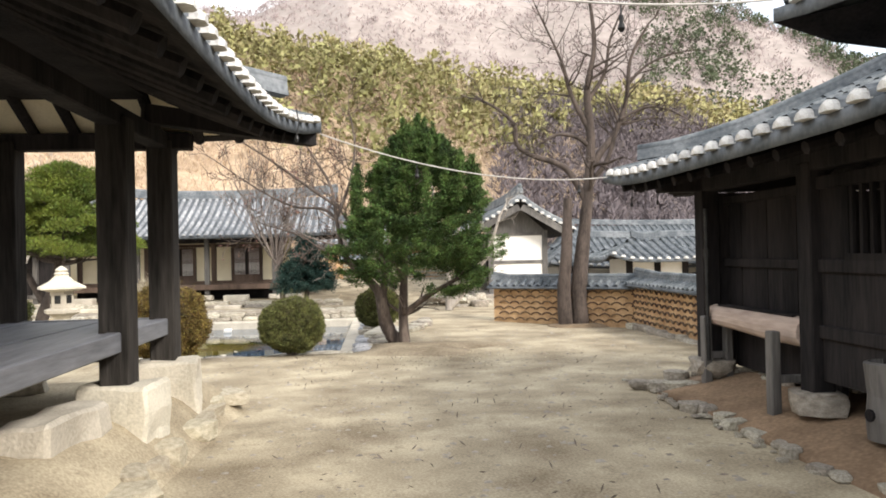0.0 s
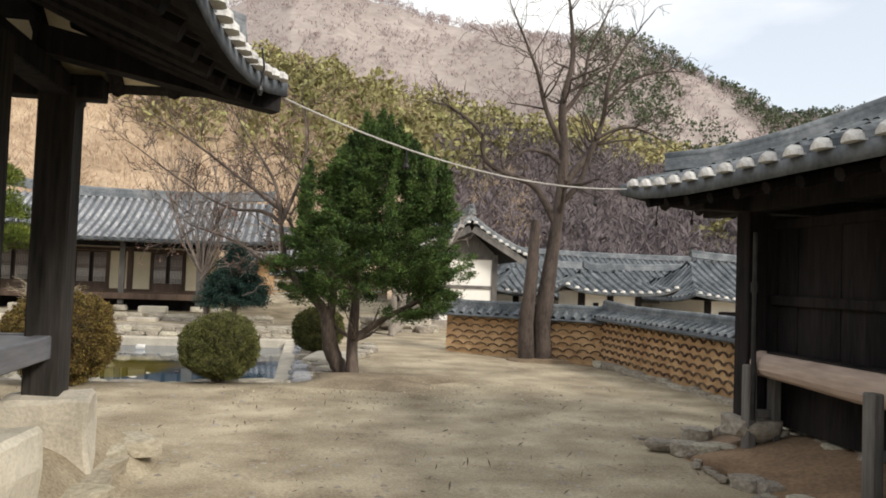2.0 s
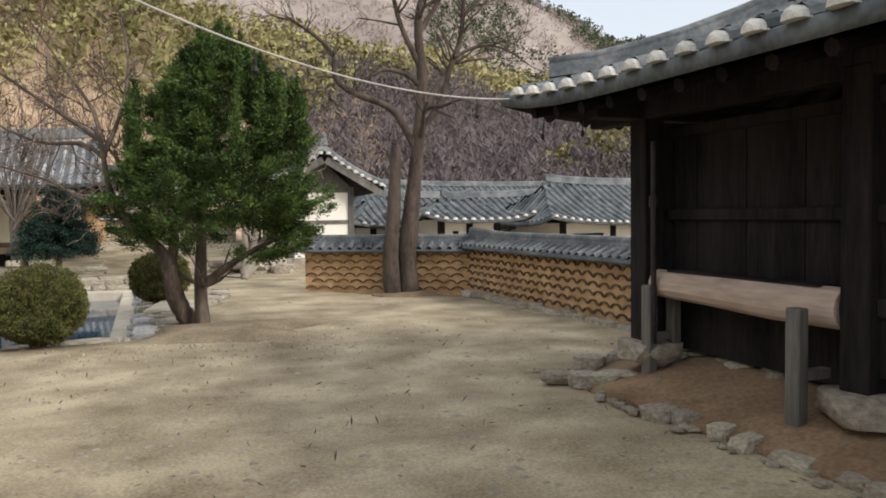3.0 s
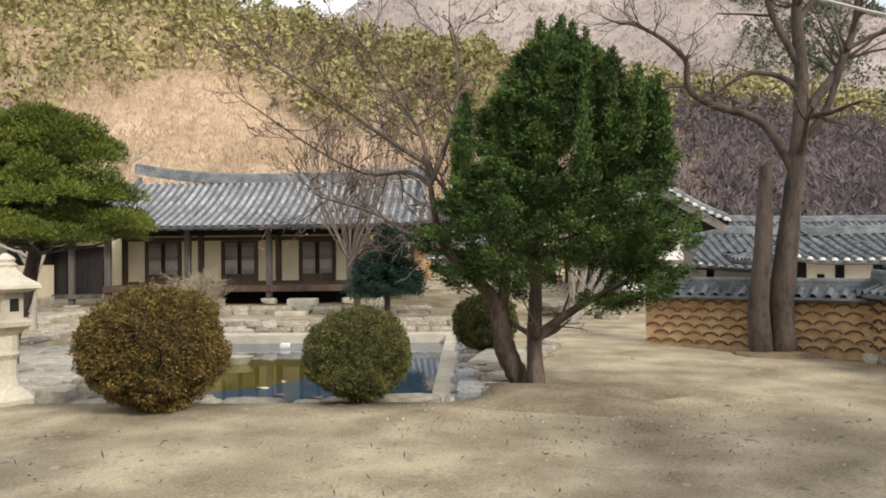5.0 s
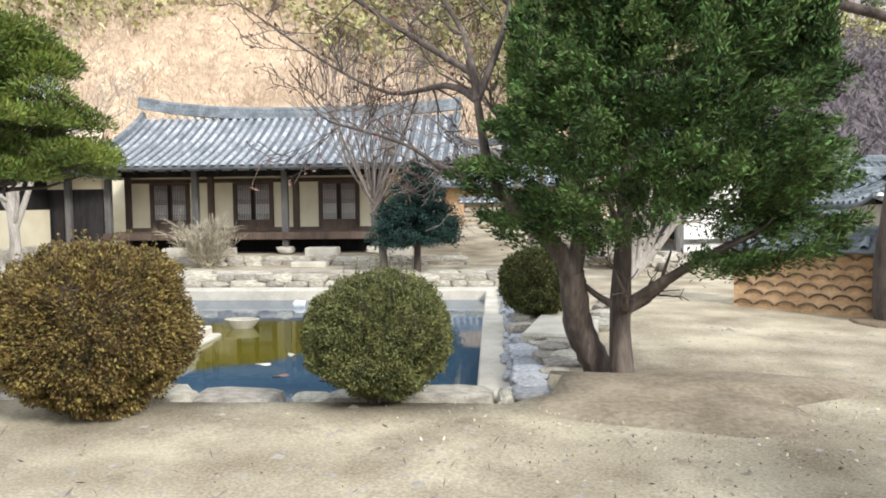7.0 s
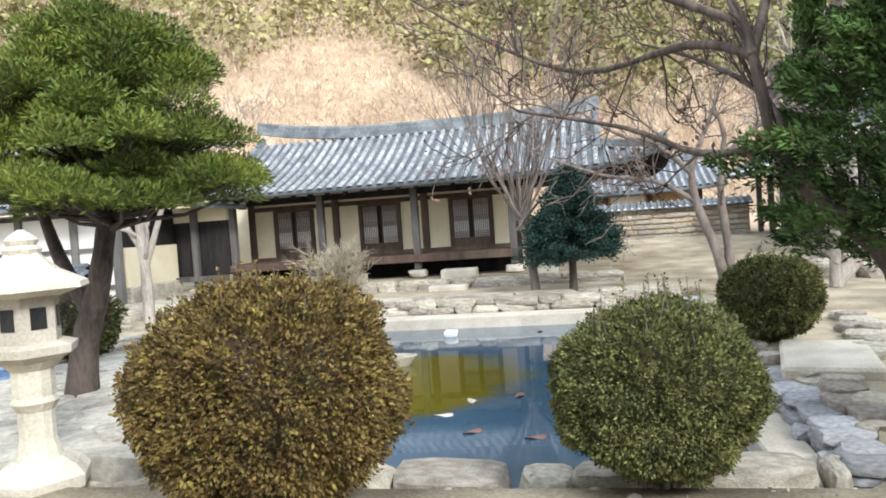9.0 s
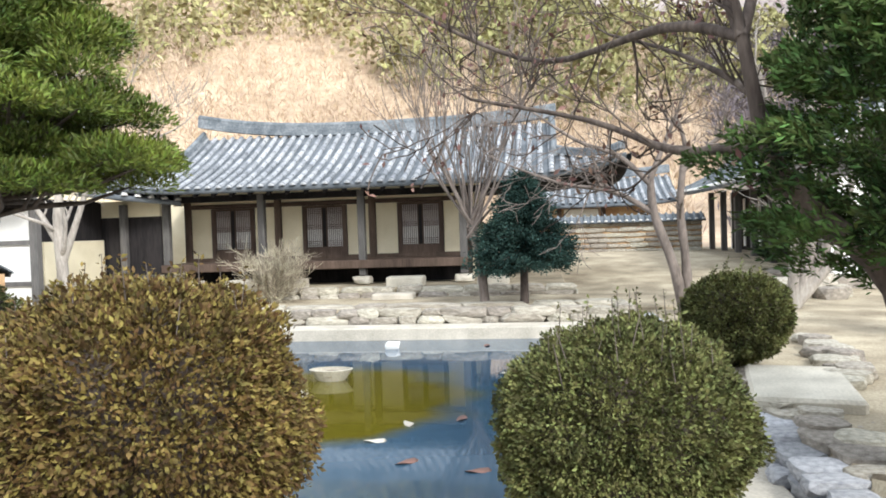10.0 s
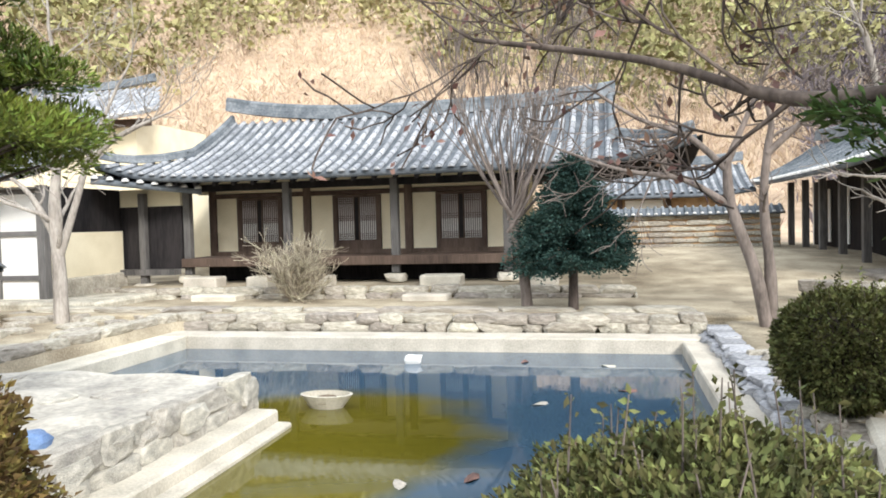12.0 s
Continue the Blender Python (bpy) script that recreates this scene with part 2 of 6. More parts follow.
# ---- mesh tools ----


def put(name, bm, material, parent=None, smooth=False):
    me = bpy.data.meshes.new(name)
    bm.to_mesh(me)
    bm.free()
    if smooth:
        me.shade_smooth()
    me.materials.append(material)
    ob = new(name, me)
    ob.parent = parent
    return ob


def part(name, bm, material, parent, label="", smooth=False):
    ob = put(name, bm, material, parent, smooth)
    return tagged(ob, label) if label else ob


def thing(name, label, category, at=(0, 0, 0), rz=0, group="", kind=""):
    ob = new(name)
    ob.matrix_basis = pose(*at, 0, 0, rz)
    return tagged(ob, label, category, group, kind)


def share(name, me, parent, m):
    ob = new(name, me)
    ob.parent = parent
    ob.matrix_basis = m
    return ob


def box(bm, x0, x1, y0, y1, z0, z1, bev=0.0):
    vs = [bm.verts.new((x, y, z)) for z in (z0, z1) for x, y in ((x0, y0), (x1, y0), (x1, y1), (x0, y1))]
    fs = [bm.faces.new([vs[i] for i in f]) for f in ((3, 2, 1, 0), (4, 5, 6, 7), (0, 1, 5, 4), (1, 2, 6, 5), (2, 3, 7, 6), (3, 0, 4, 7))]
    if bev:
        es = list({e for f in fs for e in f.edges})
        bmesh.ops.bevel(bm, geom=es, offset=bev, segments=1, affect='EDGES', profile=0.5)
    return bm


def bx(x0, x1, y0, y1, z0, z1, bev=0.0):
    return box(bmesh.new(), x0, x1, y0, y1, z0, z1, bev)


def tube(bm, pts, radii, sides=6, cap=True):
    """A tapered tube along pts."""
    pts = [Vector(p) for p in pts]
    rings = []
    side = None
    for i, p in enumerate(pts):
        d = (pts[min(i + 1, len(pts) - 1)] - pts[max(i - 1, 0)]).normalized()
        if side is None or abs(d.dot(side)) > 0.95:
            side = d.orthogonal().normalized()
        side = (side - d * side.dot(d)).normalized()
        up = d.cross(side)
        r = radii[i] if hasattr(radii, "__len__") else radii
        rings.append([bm.verts.new(p + (side * math.cos(a) + up * math.sin(a)) * r) for a in (2 * math.pi * k / sides for k in range(sides))])
    for a, b in zip(rings, rings[1:]):
        for k in range(sides):
            bm.faces.new((a[k], a[(k + 1) % sides], b[(k + 1) % sides], b[k]))
    if cap:
        bm.faces.new(rings[0][::-1])
        bm.faces.new(rings[-1])
    return bm


def lathe(bm, prof, sides=6, cx=0, cy=0, turn=0.0):
    """A turned solid: prof is a list of (radius, z)."""
    rings = [[bm.verts.new((cx + r * math.cos(turn + 2 * math.pi * k / sides), cy + r * math.sin(turn + 2 * math.pi * k / sides), z)) for k in range(sides)] for r, z in prof]
    for a, b in zip(rings, rings[1:]):
        for k in range(sides):
            bm.faces.new((a[k], a[(k + 1) % sides], b[(k + 1) % sides], b[k]))
    bm.faces.new(rings[0][::-1])
    bm.faces.new(rings[-1])
    return bm


def rock(bm, c, s, seed, rz=0.0, sub=2, flat=0.0):
    """A worn stone: a rounded lump, squared off and roughened; flat: how level its top is."""
    res = bmesh.ops.create_icosphere(bm, subdivisions=sub, radius=1.0)
    off = Vector((seed * 3.7, seed * 1.9, seed * 5.3))
    ca, sa = math.cos(rz), math.sin(rz)
    for v in res["verts"]:
        p = v.co.copy()
        q = Vector([math.copysign(abs(k) ** 0.6, k) for k in p])
        q *= 1 + 0.28 * noise.noise(p * 1.3 + off) + 0.10 * noise.noise(p * 3.7 + off)
        if flat and q.z > 0.6:
            q.z = 0.6 + (q.z - 0.6) * (1 - flat)
        x, y = q.x * s[0], q.y * s[1]
        v.co = Vector((c[0] + x * ca - y * sa, c[1] + x * sa + y * ca, c[2] + q.z * s[2]))
    return bm


ROCKS = []
for _k in range(10):
    _bm = bmesh.new()
    rock(_bm, (0, 0, 0), (1, 1, 1), _k + 1, 0, 2, 0.6)
    _me = bpy.data.meshes.new("rock")
    _bm.to_mesh(_me)
    _bm.free()
    _me.shade_smooth()
    _me.set_sharp_from_angle(angle=radians(26))
    _me.materials.append(STONE)
    ROCKS.append(_me)


def stone(parent, x, y, z, sx, sy, sz, rz=0.0, k=0, name="stone", material=None):
    """One stone on a shared mesh; the material sits on the object when it differs."""
    ob = share(name, ROCKS[k % len(ROCKS)], parent, pose(x, y, z, 0, 0, rz) @ Matrix.Diagonal((sx, sy, sz, 1)))
    if material:
        ob.material_slots[0].link = 'OBJECT'
        ob.material_slots[0].material = material
    return ob


def raw(name, verts, faces, material, parent=None, smooth=False):
    """A mesh from arrays: verts (n, 3), faces (m, 3 or 4)."""
    me = bpy.data.meshes.new(name)
    verts, faces = np.asarray(verts, dtype=np.float32), np.asarray(faces, dtype=np.int32)
    k = faces.shape[1]
    me.vertices.add(len(verts))
    me.vertices.foreach_set("co", verts.ravel())
    me.loops.add(faces.size)
    me.loops.foreach_set("vertex_index", faces.ravel())
    me.polygons.add(len(faces))
    me.polygons.foreach_set("loop_start", np.arange(0, faces.size, k, dtype=np.int32))
    me.update(calc_edges=True)
    if smooth:
        me.shade_smooth()
    me.materials.append(material)
    ob = new(name, me)
    ob.parent = parent
    return ob


def leaves(name, pts, size, rng, material, parent, out=None, longer=2.0, droop=0.0):
    """Folded leaves (two triangles each) at pts; out: the way they point, with some scatter."""
    n = len(pts)
    d = rng.normal(size=(n, 3))
    d /= np.linalg.norm(d, axis=1, keepdims=True)
    if out is not None:
        d = d * 0.75 + out
        d[:, 2] -= droop
        d /= np.linalg.norm(d, axis=1, keepdims=True)
    o = rng.normal(size=(n, 3))
    w = np.cross(d, o)
    w /= np.linalg.norm(w, axis=1, keepdims=True) + 1e-9
    f = np.cross(d, w)
    s = size * rng.uniform(0.6, 1.35, size=(n, 1))
    v = np.empty((n, 4, 3))
    v[:, 0] = pts
    v[:, 1] = pts + d * s * longer * 0.5 + w * s * 0.5 + f * s * 0.18
    v[:, 2] = pts + d * s * longer
    v[:, 3] = pts + d * s * longer * 0.5 - w * s * 0.5 + f * s * 0.18
    i = np.arange(n)[:, None] * 4
    return raw(name, v.reshape(-1, 3), np.concatenate([i + [0, 1, 2], i + [0, 2, 3]], axis=0), material, parent)


def lumpy(rng, n, centre, radii, freq=1.6, amp=0.22, shell=0.55, seed=0.0, squash=1.0):
    """n places in an uneven, outward-weighted crown, and the outward way at each."""
    d = rng.normal(size=(n, 3))
    d /= np.linalg.norm(d, axis=1, keepdims=True)
    r = rng.uniform(shell ** 2, 1, size=n) ** 0.5
    k = np.array([1 + amp * noise.noise(Vector(q) * freq + Vector((seed, seed * 2, 0))) + 0.5 * amp * noise.noise(Vector(q) * freq * 2.7 + Vector((0, seed, seed))) + 0.45 * amp * noise.noise(Vector(q) * freq * 6.5) for q in d])
    p = d * (r * k)[:, None] * np.array(radii) + np.array(centre)
    return p, d
# ---- the lie of the land ----
POND = (-8.5, -0.88, 14.95, 23.35)   # inner edge of the basin: x0, x1, y0, y1


def step(a, b, v):
    k = min(1.0, max(0.0, (v - a) / (b - a)))
    return k * k * (3 - 2 * k)


def bearing_curve(pts, th):
    return float(np.interp(th, [p[0] for p in pts], [p[1] for p in pts]))


def land(x, y):
    """Height of the ground."""
    r, th = math.hypot(x, y), math.degrees(math.atan2(x, y))
    z = -0.10 * step(6, 13, y) - 0.12 * step(1.5, 6, x) * step(12, 20, y)
    z += 0.02 * noise.noise(Vector((x * 0.5, y * 0.5, 0)))
    z += 0.55 * step(26, 36, y) * (1 - step(8, 14, x)) - 1.2 * step(9, 16, x) * step(14, 26, y)
    if POND[0] - 0.5 < x < POND[1] + 0.5 and POND[2] - 0.5 < y < POND[3] + 0.5:
        z = -1.1
    if r > 44 and y > -60:
        side = step(-75, -60, th) * (1 - step(100, 130, th))
        n1 = noise.noise(Vector((x * 0.02, y * 0.02, 3))) * 5 + noise.noise(Vector((x * 0.06, y * 0.06, 5))) * 1.6
        near = bearing_curve([(-90, 16), (-40, 17), (-15, 15.5), (0, 13.5), (12, 11.0), (25, 8.5), (50, 9), (90, 6)], th)
        far = bearing_curve([(-90, 13), (-40, 14), (-20, 15), (-9, 17.2), (-2, 20.3), (6, 19.3), (12, 18.1), (18, 17.9), (22, 18.0), (28, 14.9), (34, 11.9), (45, 10.5), (90, 9)], th)
        zn = 125 * math.tan(radians(near)) * step(40, 128, r) ** 1.0 + n1 * step(55, 100, r)
        zf = 400 * math.tan(radians(far)) * (0.35 * step(110, 330, r) + 0.65 * step(170, 410, r)) + n1 * 2 * step(150, 300, r)
        z += max(zn * (1 - 0.25 * step(135, 220, r)), zf if r > 120 else 0) * (0.35 + 0.65 * side)
    return z


def axis(dense0, dense1, fine, far0, far1):
    out = [dense0 + fine * k for k in range(int((dense1 - dense0) / fine) + 1)]
    s, p = fine, out[-1]
    while p < far1:
        s *= 1.09
        p += s
        out.append(p)
    s, p, low = fine, dense0, []
    while p > far0:
        s *= 1.09
        p -= s
        low.append(p)
    return low[::-1] + out


XS = axis(-13.0, 9.0, 0.4, -700, 700)
YS = axis(-3.0, 36.0, 0.4, -400, 900)
gv = [(x, y, land(x, y)) for y in YS for x in XS]
nx = len(XS)
gf = [(j * nx + i, j * nx + i + 1, (j + 1) * nx + i + 1, (j + 1) * nx + i) for j in range(len(YS) - 1) for i in range(nx - 1)]
ground = raw("ground", gv, gf, SAND, None, True)
tagged(ground, "bare packed sandy courtyard earth rising into a wooded hillside", "ground", kind="structure")
ground.data.materials.append(SCREE)
ground.data.materials.append(FARHILL)
ground.data.materials.append(WOODFLOOR)
idx = np.zeros(len(gf), dtype=np.int32)
for k, f in enumerate(gf):
    x, y, z = gv[f[0]]
    r = math.hypot(x, y)
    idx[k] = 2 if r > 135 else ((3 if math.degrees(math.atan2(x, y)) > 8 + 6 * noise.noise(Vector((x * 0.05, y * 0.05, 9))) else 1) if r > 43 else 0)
ground.data.polygons.foreach_set("material_index", idx)

# dark litter mound round the yew
bm = bmesh.new()
rings = []
for i in range(7):
    a = i / 6
    ring = []
    for k in range(22):
        t = 2 * math.pi * k / 22
        wav = 1 + 0.18 * math.sin(3 * t) + 0.12 * math.sin(5 * t + 1)
        x, y = 0.75 + 1.6 * a * math.cos(t) * wav, 14.55 + 1.05 * a * math.sin(t) * wav
        ring.append(bm.verts.new((x, y, land(x, y) + 0.085 * (1 - a * a) * (1 + 0.4 * noise.noise(Vector((x * 3, y * 3, 0)))) - 0.012 * (i == 6))))
    rings.append(ring)
for a, b in zip(rings, rings[1:]):
    for k in range(22):
        bm.faces.new((a[k], b[k], b[(k + 1) % 22], a[(k + 1) % 22]))
tagged(put("soil_mound", bm, LITTER, None, True), "low mound of dark soil and needle litter under the yew", "soil mound")

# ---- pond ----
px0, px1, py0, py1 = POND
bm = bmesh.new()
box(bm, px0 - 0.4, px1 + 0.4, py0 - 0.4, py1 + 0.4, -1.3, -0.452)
tagged(put("water", bm, WATER), "still murky olive pond water, sky and house reflections painted into its colour", "water", kind="structure")

rim = thing("pond_embankment", "dry-laid stone pond edge with a pale concrete ledge", "pond edge", kind="structure")
LEDGE = [("ledge", px0 - 0.55, px1 + 0.55, py1 - 0.02, py1 + 0.5, -0.5, -0.24), ("ledge", px1 - 0.02, px1 + 0.32, py0, py1 - 0.02, -0.5, -0.27),
         ("ledge", px0 - 0.55, px0 + 0.02, py0, py1 - 0.02, -0.5, -0.24)]
for nm, a, b, c, d, e, f in LEDGE:
    part(nm, bx(a, b, c, d, e, f, 0.02), DRESSED, rim, "pale concrete ledge")
rng = random.Random(5)


def stone_row(parent, p, q, z, h, depth, length, jit=0.03, material=None, k0=0):
    """A course of stones from p to q, with tops at z + h."""
    p, q = Vector(p), Vector(q)
    L = (q - p).length
    d = (q - p) / L
    ang = math.degrees(math.atan2(d.y, d.x))
    s = 0.0
    k = k0
    while s < L - 0.05:
        w = min(length * rng.uniform(0.6, 1.5), L - s)
        c = p + d * (s + w / 2)
        hh = h * rng.uniform(0.85, 1.15)
        stone(parent, c.x + rng.uniform(-jit, jit), c.y + rng.uniform(-jit, jit), z + hh * 0.42, w * 0.53, depth * rng.uniform(0.42, 0.6), hh * 0.62, ang + rng.uniform(-4, 4), k, material=material)
        s += w
        k += 1


for c in range(2):
    stone_row(rim, (px0 - 0.6, py1 + 0.72 + 0.05 * c), (px1 + 0.4, py1 + 0.72 + 0.05 * c), -0.26 + 0.13 * c, 0.17, 0.4, 0.55, k0=c * 3)
    stone_row(rim, (px1 + 0.46 + 0.06 * c, py0 - 0.3), (px1 + 0.46 + 0.06 * c, py1 + 0.6), -0.29 + 0.09 * c, 0.10, 0.36, 0.34, k0=c * 5, material=GREYSTONE)
    stone_row(rim, (px0 - 0.75, py0), (px0 - 0.75, py1 + 0.8), -0.26 + 0.13 * c, 0.17, 0.4, 0.6, k0=c * 2)
stone_row(rim, (px0 - 0.5, py0 - 0.2), (px1 + 0.3, py0 - 0.2), -0.42, 0.30, 0.5, 0.6)
stone_row(rim, (px1 + 0.8, py0 + 0.3), (px1 + 0.75, py0 + 6.6), -0.17, 0.11, 0.38, 0.34, 0.08)

# pier of stonework in the pond
pier = thing("stone_pier", "rough pale stone promontory in the pond with a low step", "pier")
bm = bmesh.new()
box(bm, -9.2, -5.32, 14.6, 19.35, -0.9, -0.02)
bmesh.ops.subdivide_edges(bm, edges=bm.edges[:], cuts=9, use_grid_fill=True)
for v in bm.verts:
    v.co += Vector([noise.noise(v.co * 2.1 + Vector((k * 9, 0, 0))) for k in range(3)]) * 0.07
part("pier_body", bm, PIERSTONE, pier)
part("step", bx(-5.5, -5.02, 14.9, 19.25, -0.9, -0.30, 0.02), DRESSED, pier, "pale concrete step")
part("step_edge", bx(-5.02, -4.86, 14.9, 19.2, -0.9, -0.405, 0.02), DRESSED, pier)
for k in range(9):
    stone(pier, -5.42 + rng.uniform(-0.05, 0.03), 15.2 + 0.5 * k, -0.12, 0.16, 0.27, 0.14, rng.uniform(-8, 8), k, material=PIERSTONE)
for k in range(46):
    stone(pier, rng.uniform(-8.8, -5.5), rng.uniform(15.0, 19.2), -0.03, rng.uniform(0.18, 0.42), rng.uniform(0.15, 0.34), rng.uniform(0.03, 0.07), rng.uniform(0, 180), k, material=PIERSTONE)
for c in range(2):
    stone_row(pier, (-5.36, 15.0), (-5.36, 19.3), -0.34 + 0.2 * c, 0.22, 0.16, 0.5, 0.02, PIERSTONE, c * 3)

# planting strip and the stone terrace below the house
strip = thing("planting_terrace", "low terrace of earth edged with long flat stones", "terrace", kind="structure")
part("earth", bx(-14.5, 0.2, py1 + 0.85, 27.0, -0.5, -0.02, 0.03), SAND, strip)
stone_row(strip, (-12.5, 24.75), (-0.6, 24.75), -0.06, 0.12, 0.5, 1.0, 0.05)
terrace = thing("house_terrace", "stone-faced earth terrace carrying the tiled house", "terrace", kind="structure")
part("earth", bx(-20.0, -1.6, 27.0, 34.5, -0.5, 0.18, 0.03), SAND, terrace)
for c in range(2):
    stone_row(terrace, (-14.0, 26.95 - 0.06 * c), (-1.4, 26.95 - 0.06 * c), -0.08 + (1 - c) * 0.14, 0.18, 0.36, 0.62, 0.05, k0=c * 4)
for x, w in ((-10.55, 0.8), (-5.2, 0.85), (-7.85, 0.55), (-3.2, 0.7), (-9.2, 0.5)):
    part("step_stone", bx(x - w / 2, x + w / 2, 27.25, 27.75, 0.1, 0.40, 0.03), DRESSED, terrace, "squared pale stepping stone")
for x, w in ((-5.3, 0.9), (-9.7, 1.0)):
    part("step_stone", bx(x - w / 2, x + w / 2, 26.3, 26.75, -0.1, 0.10, 0.03), DRESSED, terrace, "squared pale stepping stone")

# ---- tiled roofs ----


class Slope:
    """One roof slope: eave from a to b (plan), depth inward, hips of plan length ha, hb at its ends."""

    def __init__(s, a, b, depth, ze, zr, ha=0.0, hb=0.0, lift=0.0, sag=0.3, bow=0.0, power=4, flare=0.0, tilt=0.0, gable=0.0):
        s.a, s.b = Vector((*a, 0)), Vector((*b, 0))
        s.L = (s.b - s.a).length
        s.u = (s.b - s.a) / s.L
        s.n = Vector((-s.u.y, s.u.x, 0))
        s.depth, s.ze, s.zr, s.ha, s.hb, s.lift, s.sag, s.bow, s.power = depth, ze, zr, ha, hb, lift, sag, bow, power
        s.flare, s.tilt, s.gable = flare, tilt, gable

    def reach(s, p):
        d = s.depth
        if s.gable:
            q = min(p, s.L - p)
            return q if q < s.gable else d
        if s.ha and p < s.ha:
            d = min(d, s.depth * p / s.ha)
        if s.hb and s.L - p < s.hb:
            d = min(d, s.depth * (s.L - p) / s.hb)
        return d

    def at(s, p, d, up=0.0):
        k = d / s.depth
        e = abs(2 * p / s.L - 1) ** s.power
        z = s.ze + (s.zr - s.ze) * (k * (1 - s.sag) + s.sag * k * k) + s.lift * e * (1 - k) ** 1.5 + s.bow * e * k + s.tilt * (1 - p / s.L) * (1 - k)
        q = s.a + s.u * p + s.n * (d - s.flare * e * (1 - k))
        return Vector((q.x, q.y, z + up))


def tile_slope(parent, sl, pitch=0.29, rad=0.075, mat_row=None, mat_pan=None, caps=None, thick=0.12, tile=0.32, cap_parts=False):
    """Pan surface, cover-tile rows built of overlapping tiles, and mortar caps at the eave."""
    bm = bmesh.new()
    cols = max(8, int(sl.L / 0.5))
    rows = 7
    grid = []
    stops = [sl.L * i / cols for i in range(cols + 1)]
    if sl.gable:
        stops = sorted(stops + [sl.gable - 0.002, sl.gable + 0.002, sl.L - sl.gable - 0.002, sl.L - sl.gable + 0.002])
        cols = len(stops) - 1
    for p in stops:
        r = sl.reach(min(max(p, 0.01), sl.L - 0.01))
        grid.append([(bm.verts.new(sl.at(p, r * j / rows)), bm.verts.new(sl.at(p, r * j / rows, -thick))) for j in range(rows + 1)])
    for i in range(cols):
        for j in range(rows):
            a, b, c, d = grid[i][j], grid[i + 1][j], grid[i + 1][j + 1], grid[i][j + 1]
            bm.faces.new((a[0], b[0], c[0], d[0]))
            # underside faces use near-black timber: eave shade put into their colour
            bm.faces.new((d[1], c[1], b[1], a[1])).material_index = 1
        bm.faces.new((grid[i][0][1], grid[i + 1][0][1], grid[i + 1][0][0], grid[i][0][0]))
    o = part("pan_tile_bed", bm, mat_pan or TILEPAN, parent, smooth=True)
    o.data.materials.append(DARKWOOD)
    n = int(sl.L / pitch)
    bm = bmesh.new()
    seg = 5
    ends = []
    for i in range(n + 1):
        p = (sl.L - n * pitch) / 2 + i * pitch
        r = sl.reach(p)
        if r < 0.2:
            continue
        m = max(1, int(r / tile))
        prev = None
        for j in range(m):
            d0, d1 = r * j / m, r * (j + 1) / m
            for d, k in ((d0, 1.0), (d1, 0.84)):
                c = sl.at(p, d, 0.015)
                ring = [bm.verts.new(c + sl.u * (math.cos(a) * rad * k) + Vector((0, 0, math.sin(a) * rad * k * 1.05))) for a in (math.pi * q / seg for q in range(seg + 1))]
                if k < 1:
                    for q in range(seg):
                        bm.faces.new((prev[q], prev[q + 1], ring[q + 1], ring[q]))
                prev = ring
        ends.append((p, sl.at(p, 0, 0.0)))
    o = part("cover_tiles", bm, mat_row or TILE, parent)
    tagged(o, kind="stuff")
    if caps:
        me = None
        for p, c in ends:
            if me is None:
                b2 = bmesh.new()
                rs = [[b2.verts.new((math.cos(a) * rad * k, y, math.sin(a) * rad * k - 0.01)) for a in (math.pi * q / 6 for q in range(7))] for k, y in ((1.0, 0.02), (0.98, -0.045), (0.6, -0.075))]
                for a, b in zip(rs, rs[1:]):
                    for q in range(6):
                        b2.faces.new((a[q], b[q], b[q + 1], a[q + 1]))
                b2.faces.new(rs[-1])
                for a, b in zip(rs, rs[1:]):
                    b2.faces.new((a[0], a[-1], b[-1], b[0]))
                me = bpy.data.meshes.new("eave_cap")
                b2.to_mesh(me)
                b2.free()
                me.materials.append(caps)
            ang = math.atan2(sl.u.y, sl.u.x)
            share("eave_cap", me, parent, Matrix.Translation(c + Vector((0, 0, 0.015))) @ Matrix.Rotation(ang, 4, 'Z'))


def ridge(parent, pts, w=0.24, h=0.34, material=None, name="ridge", mortar=True):
    """A ridge of stacked tiles along pts: layers stepping in, with a round cap."""
    pts = [Vector(p) for p in pts]
    prof = [(-0.50, 0.0), (0.50, 0.0), (0.48, 0.25), (0.41, 0.26), (0.40, 0.49), (0.35, 0.50), (0.33, 0.72), (-0.33, 0.72), (-0.35, 0.50), (-0.40, 0.49), (-0.41, 0.26), (-0.48, 0.25)]
    bm = bmesh.new()
    rs = []
    for i, p in enumerate(pts):
        d = pts[min(i + 1, len(pts) - 1)] - pts[max(i - 1, 0)]
        s = Vector((-d.y, d.x, 0)).normalized() * w
        rs.append([bm.verts.new(p + s * a + Vector((0, 0, b * h))) for a, b in prof])
    for a, b in zip(rs, rs[1:]):
        for k in range(12):
            bm.faces.new((a[k], a[(k + 1) % 12], b[(k + 1) % 12], b[k]))
    bm.faces.new(rs[0][::-1])
    bm.faces.new(rs[-1])
    cap = tube(bmesh.new(), [p + Vector((0, 0, h * 0.74)) for p in pts], w * 0.36, 8)
    part("ridge_cap", cap, material or TILE, parent, smooth=True)
    return part(name, bm, material or TILE, parent)


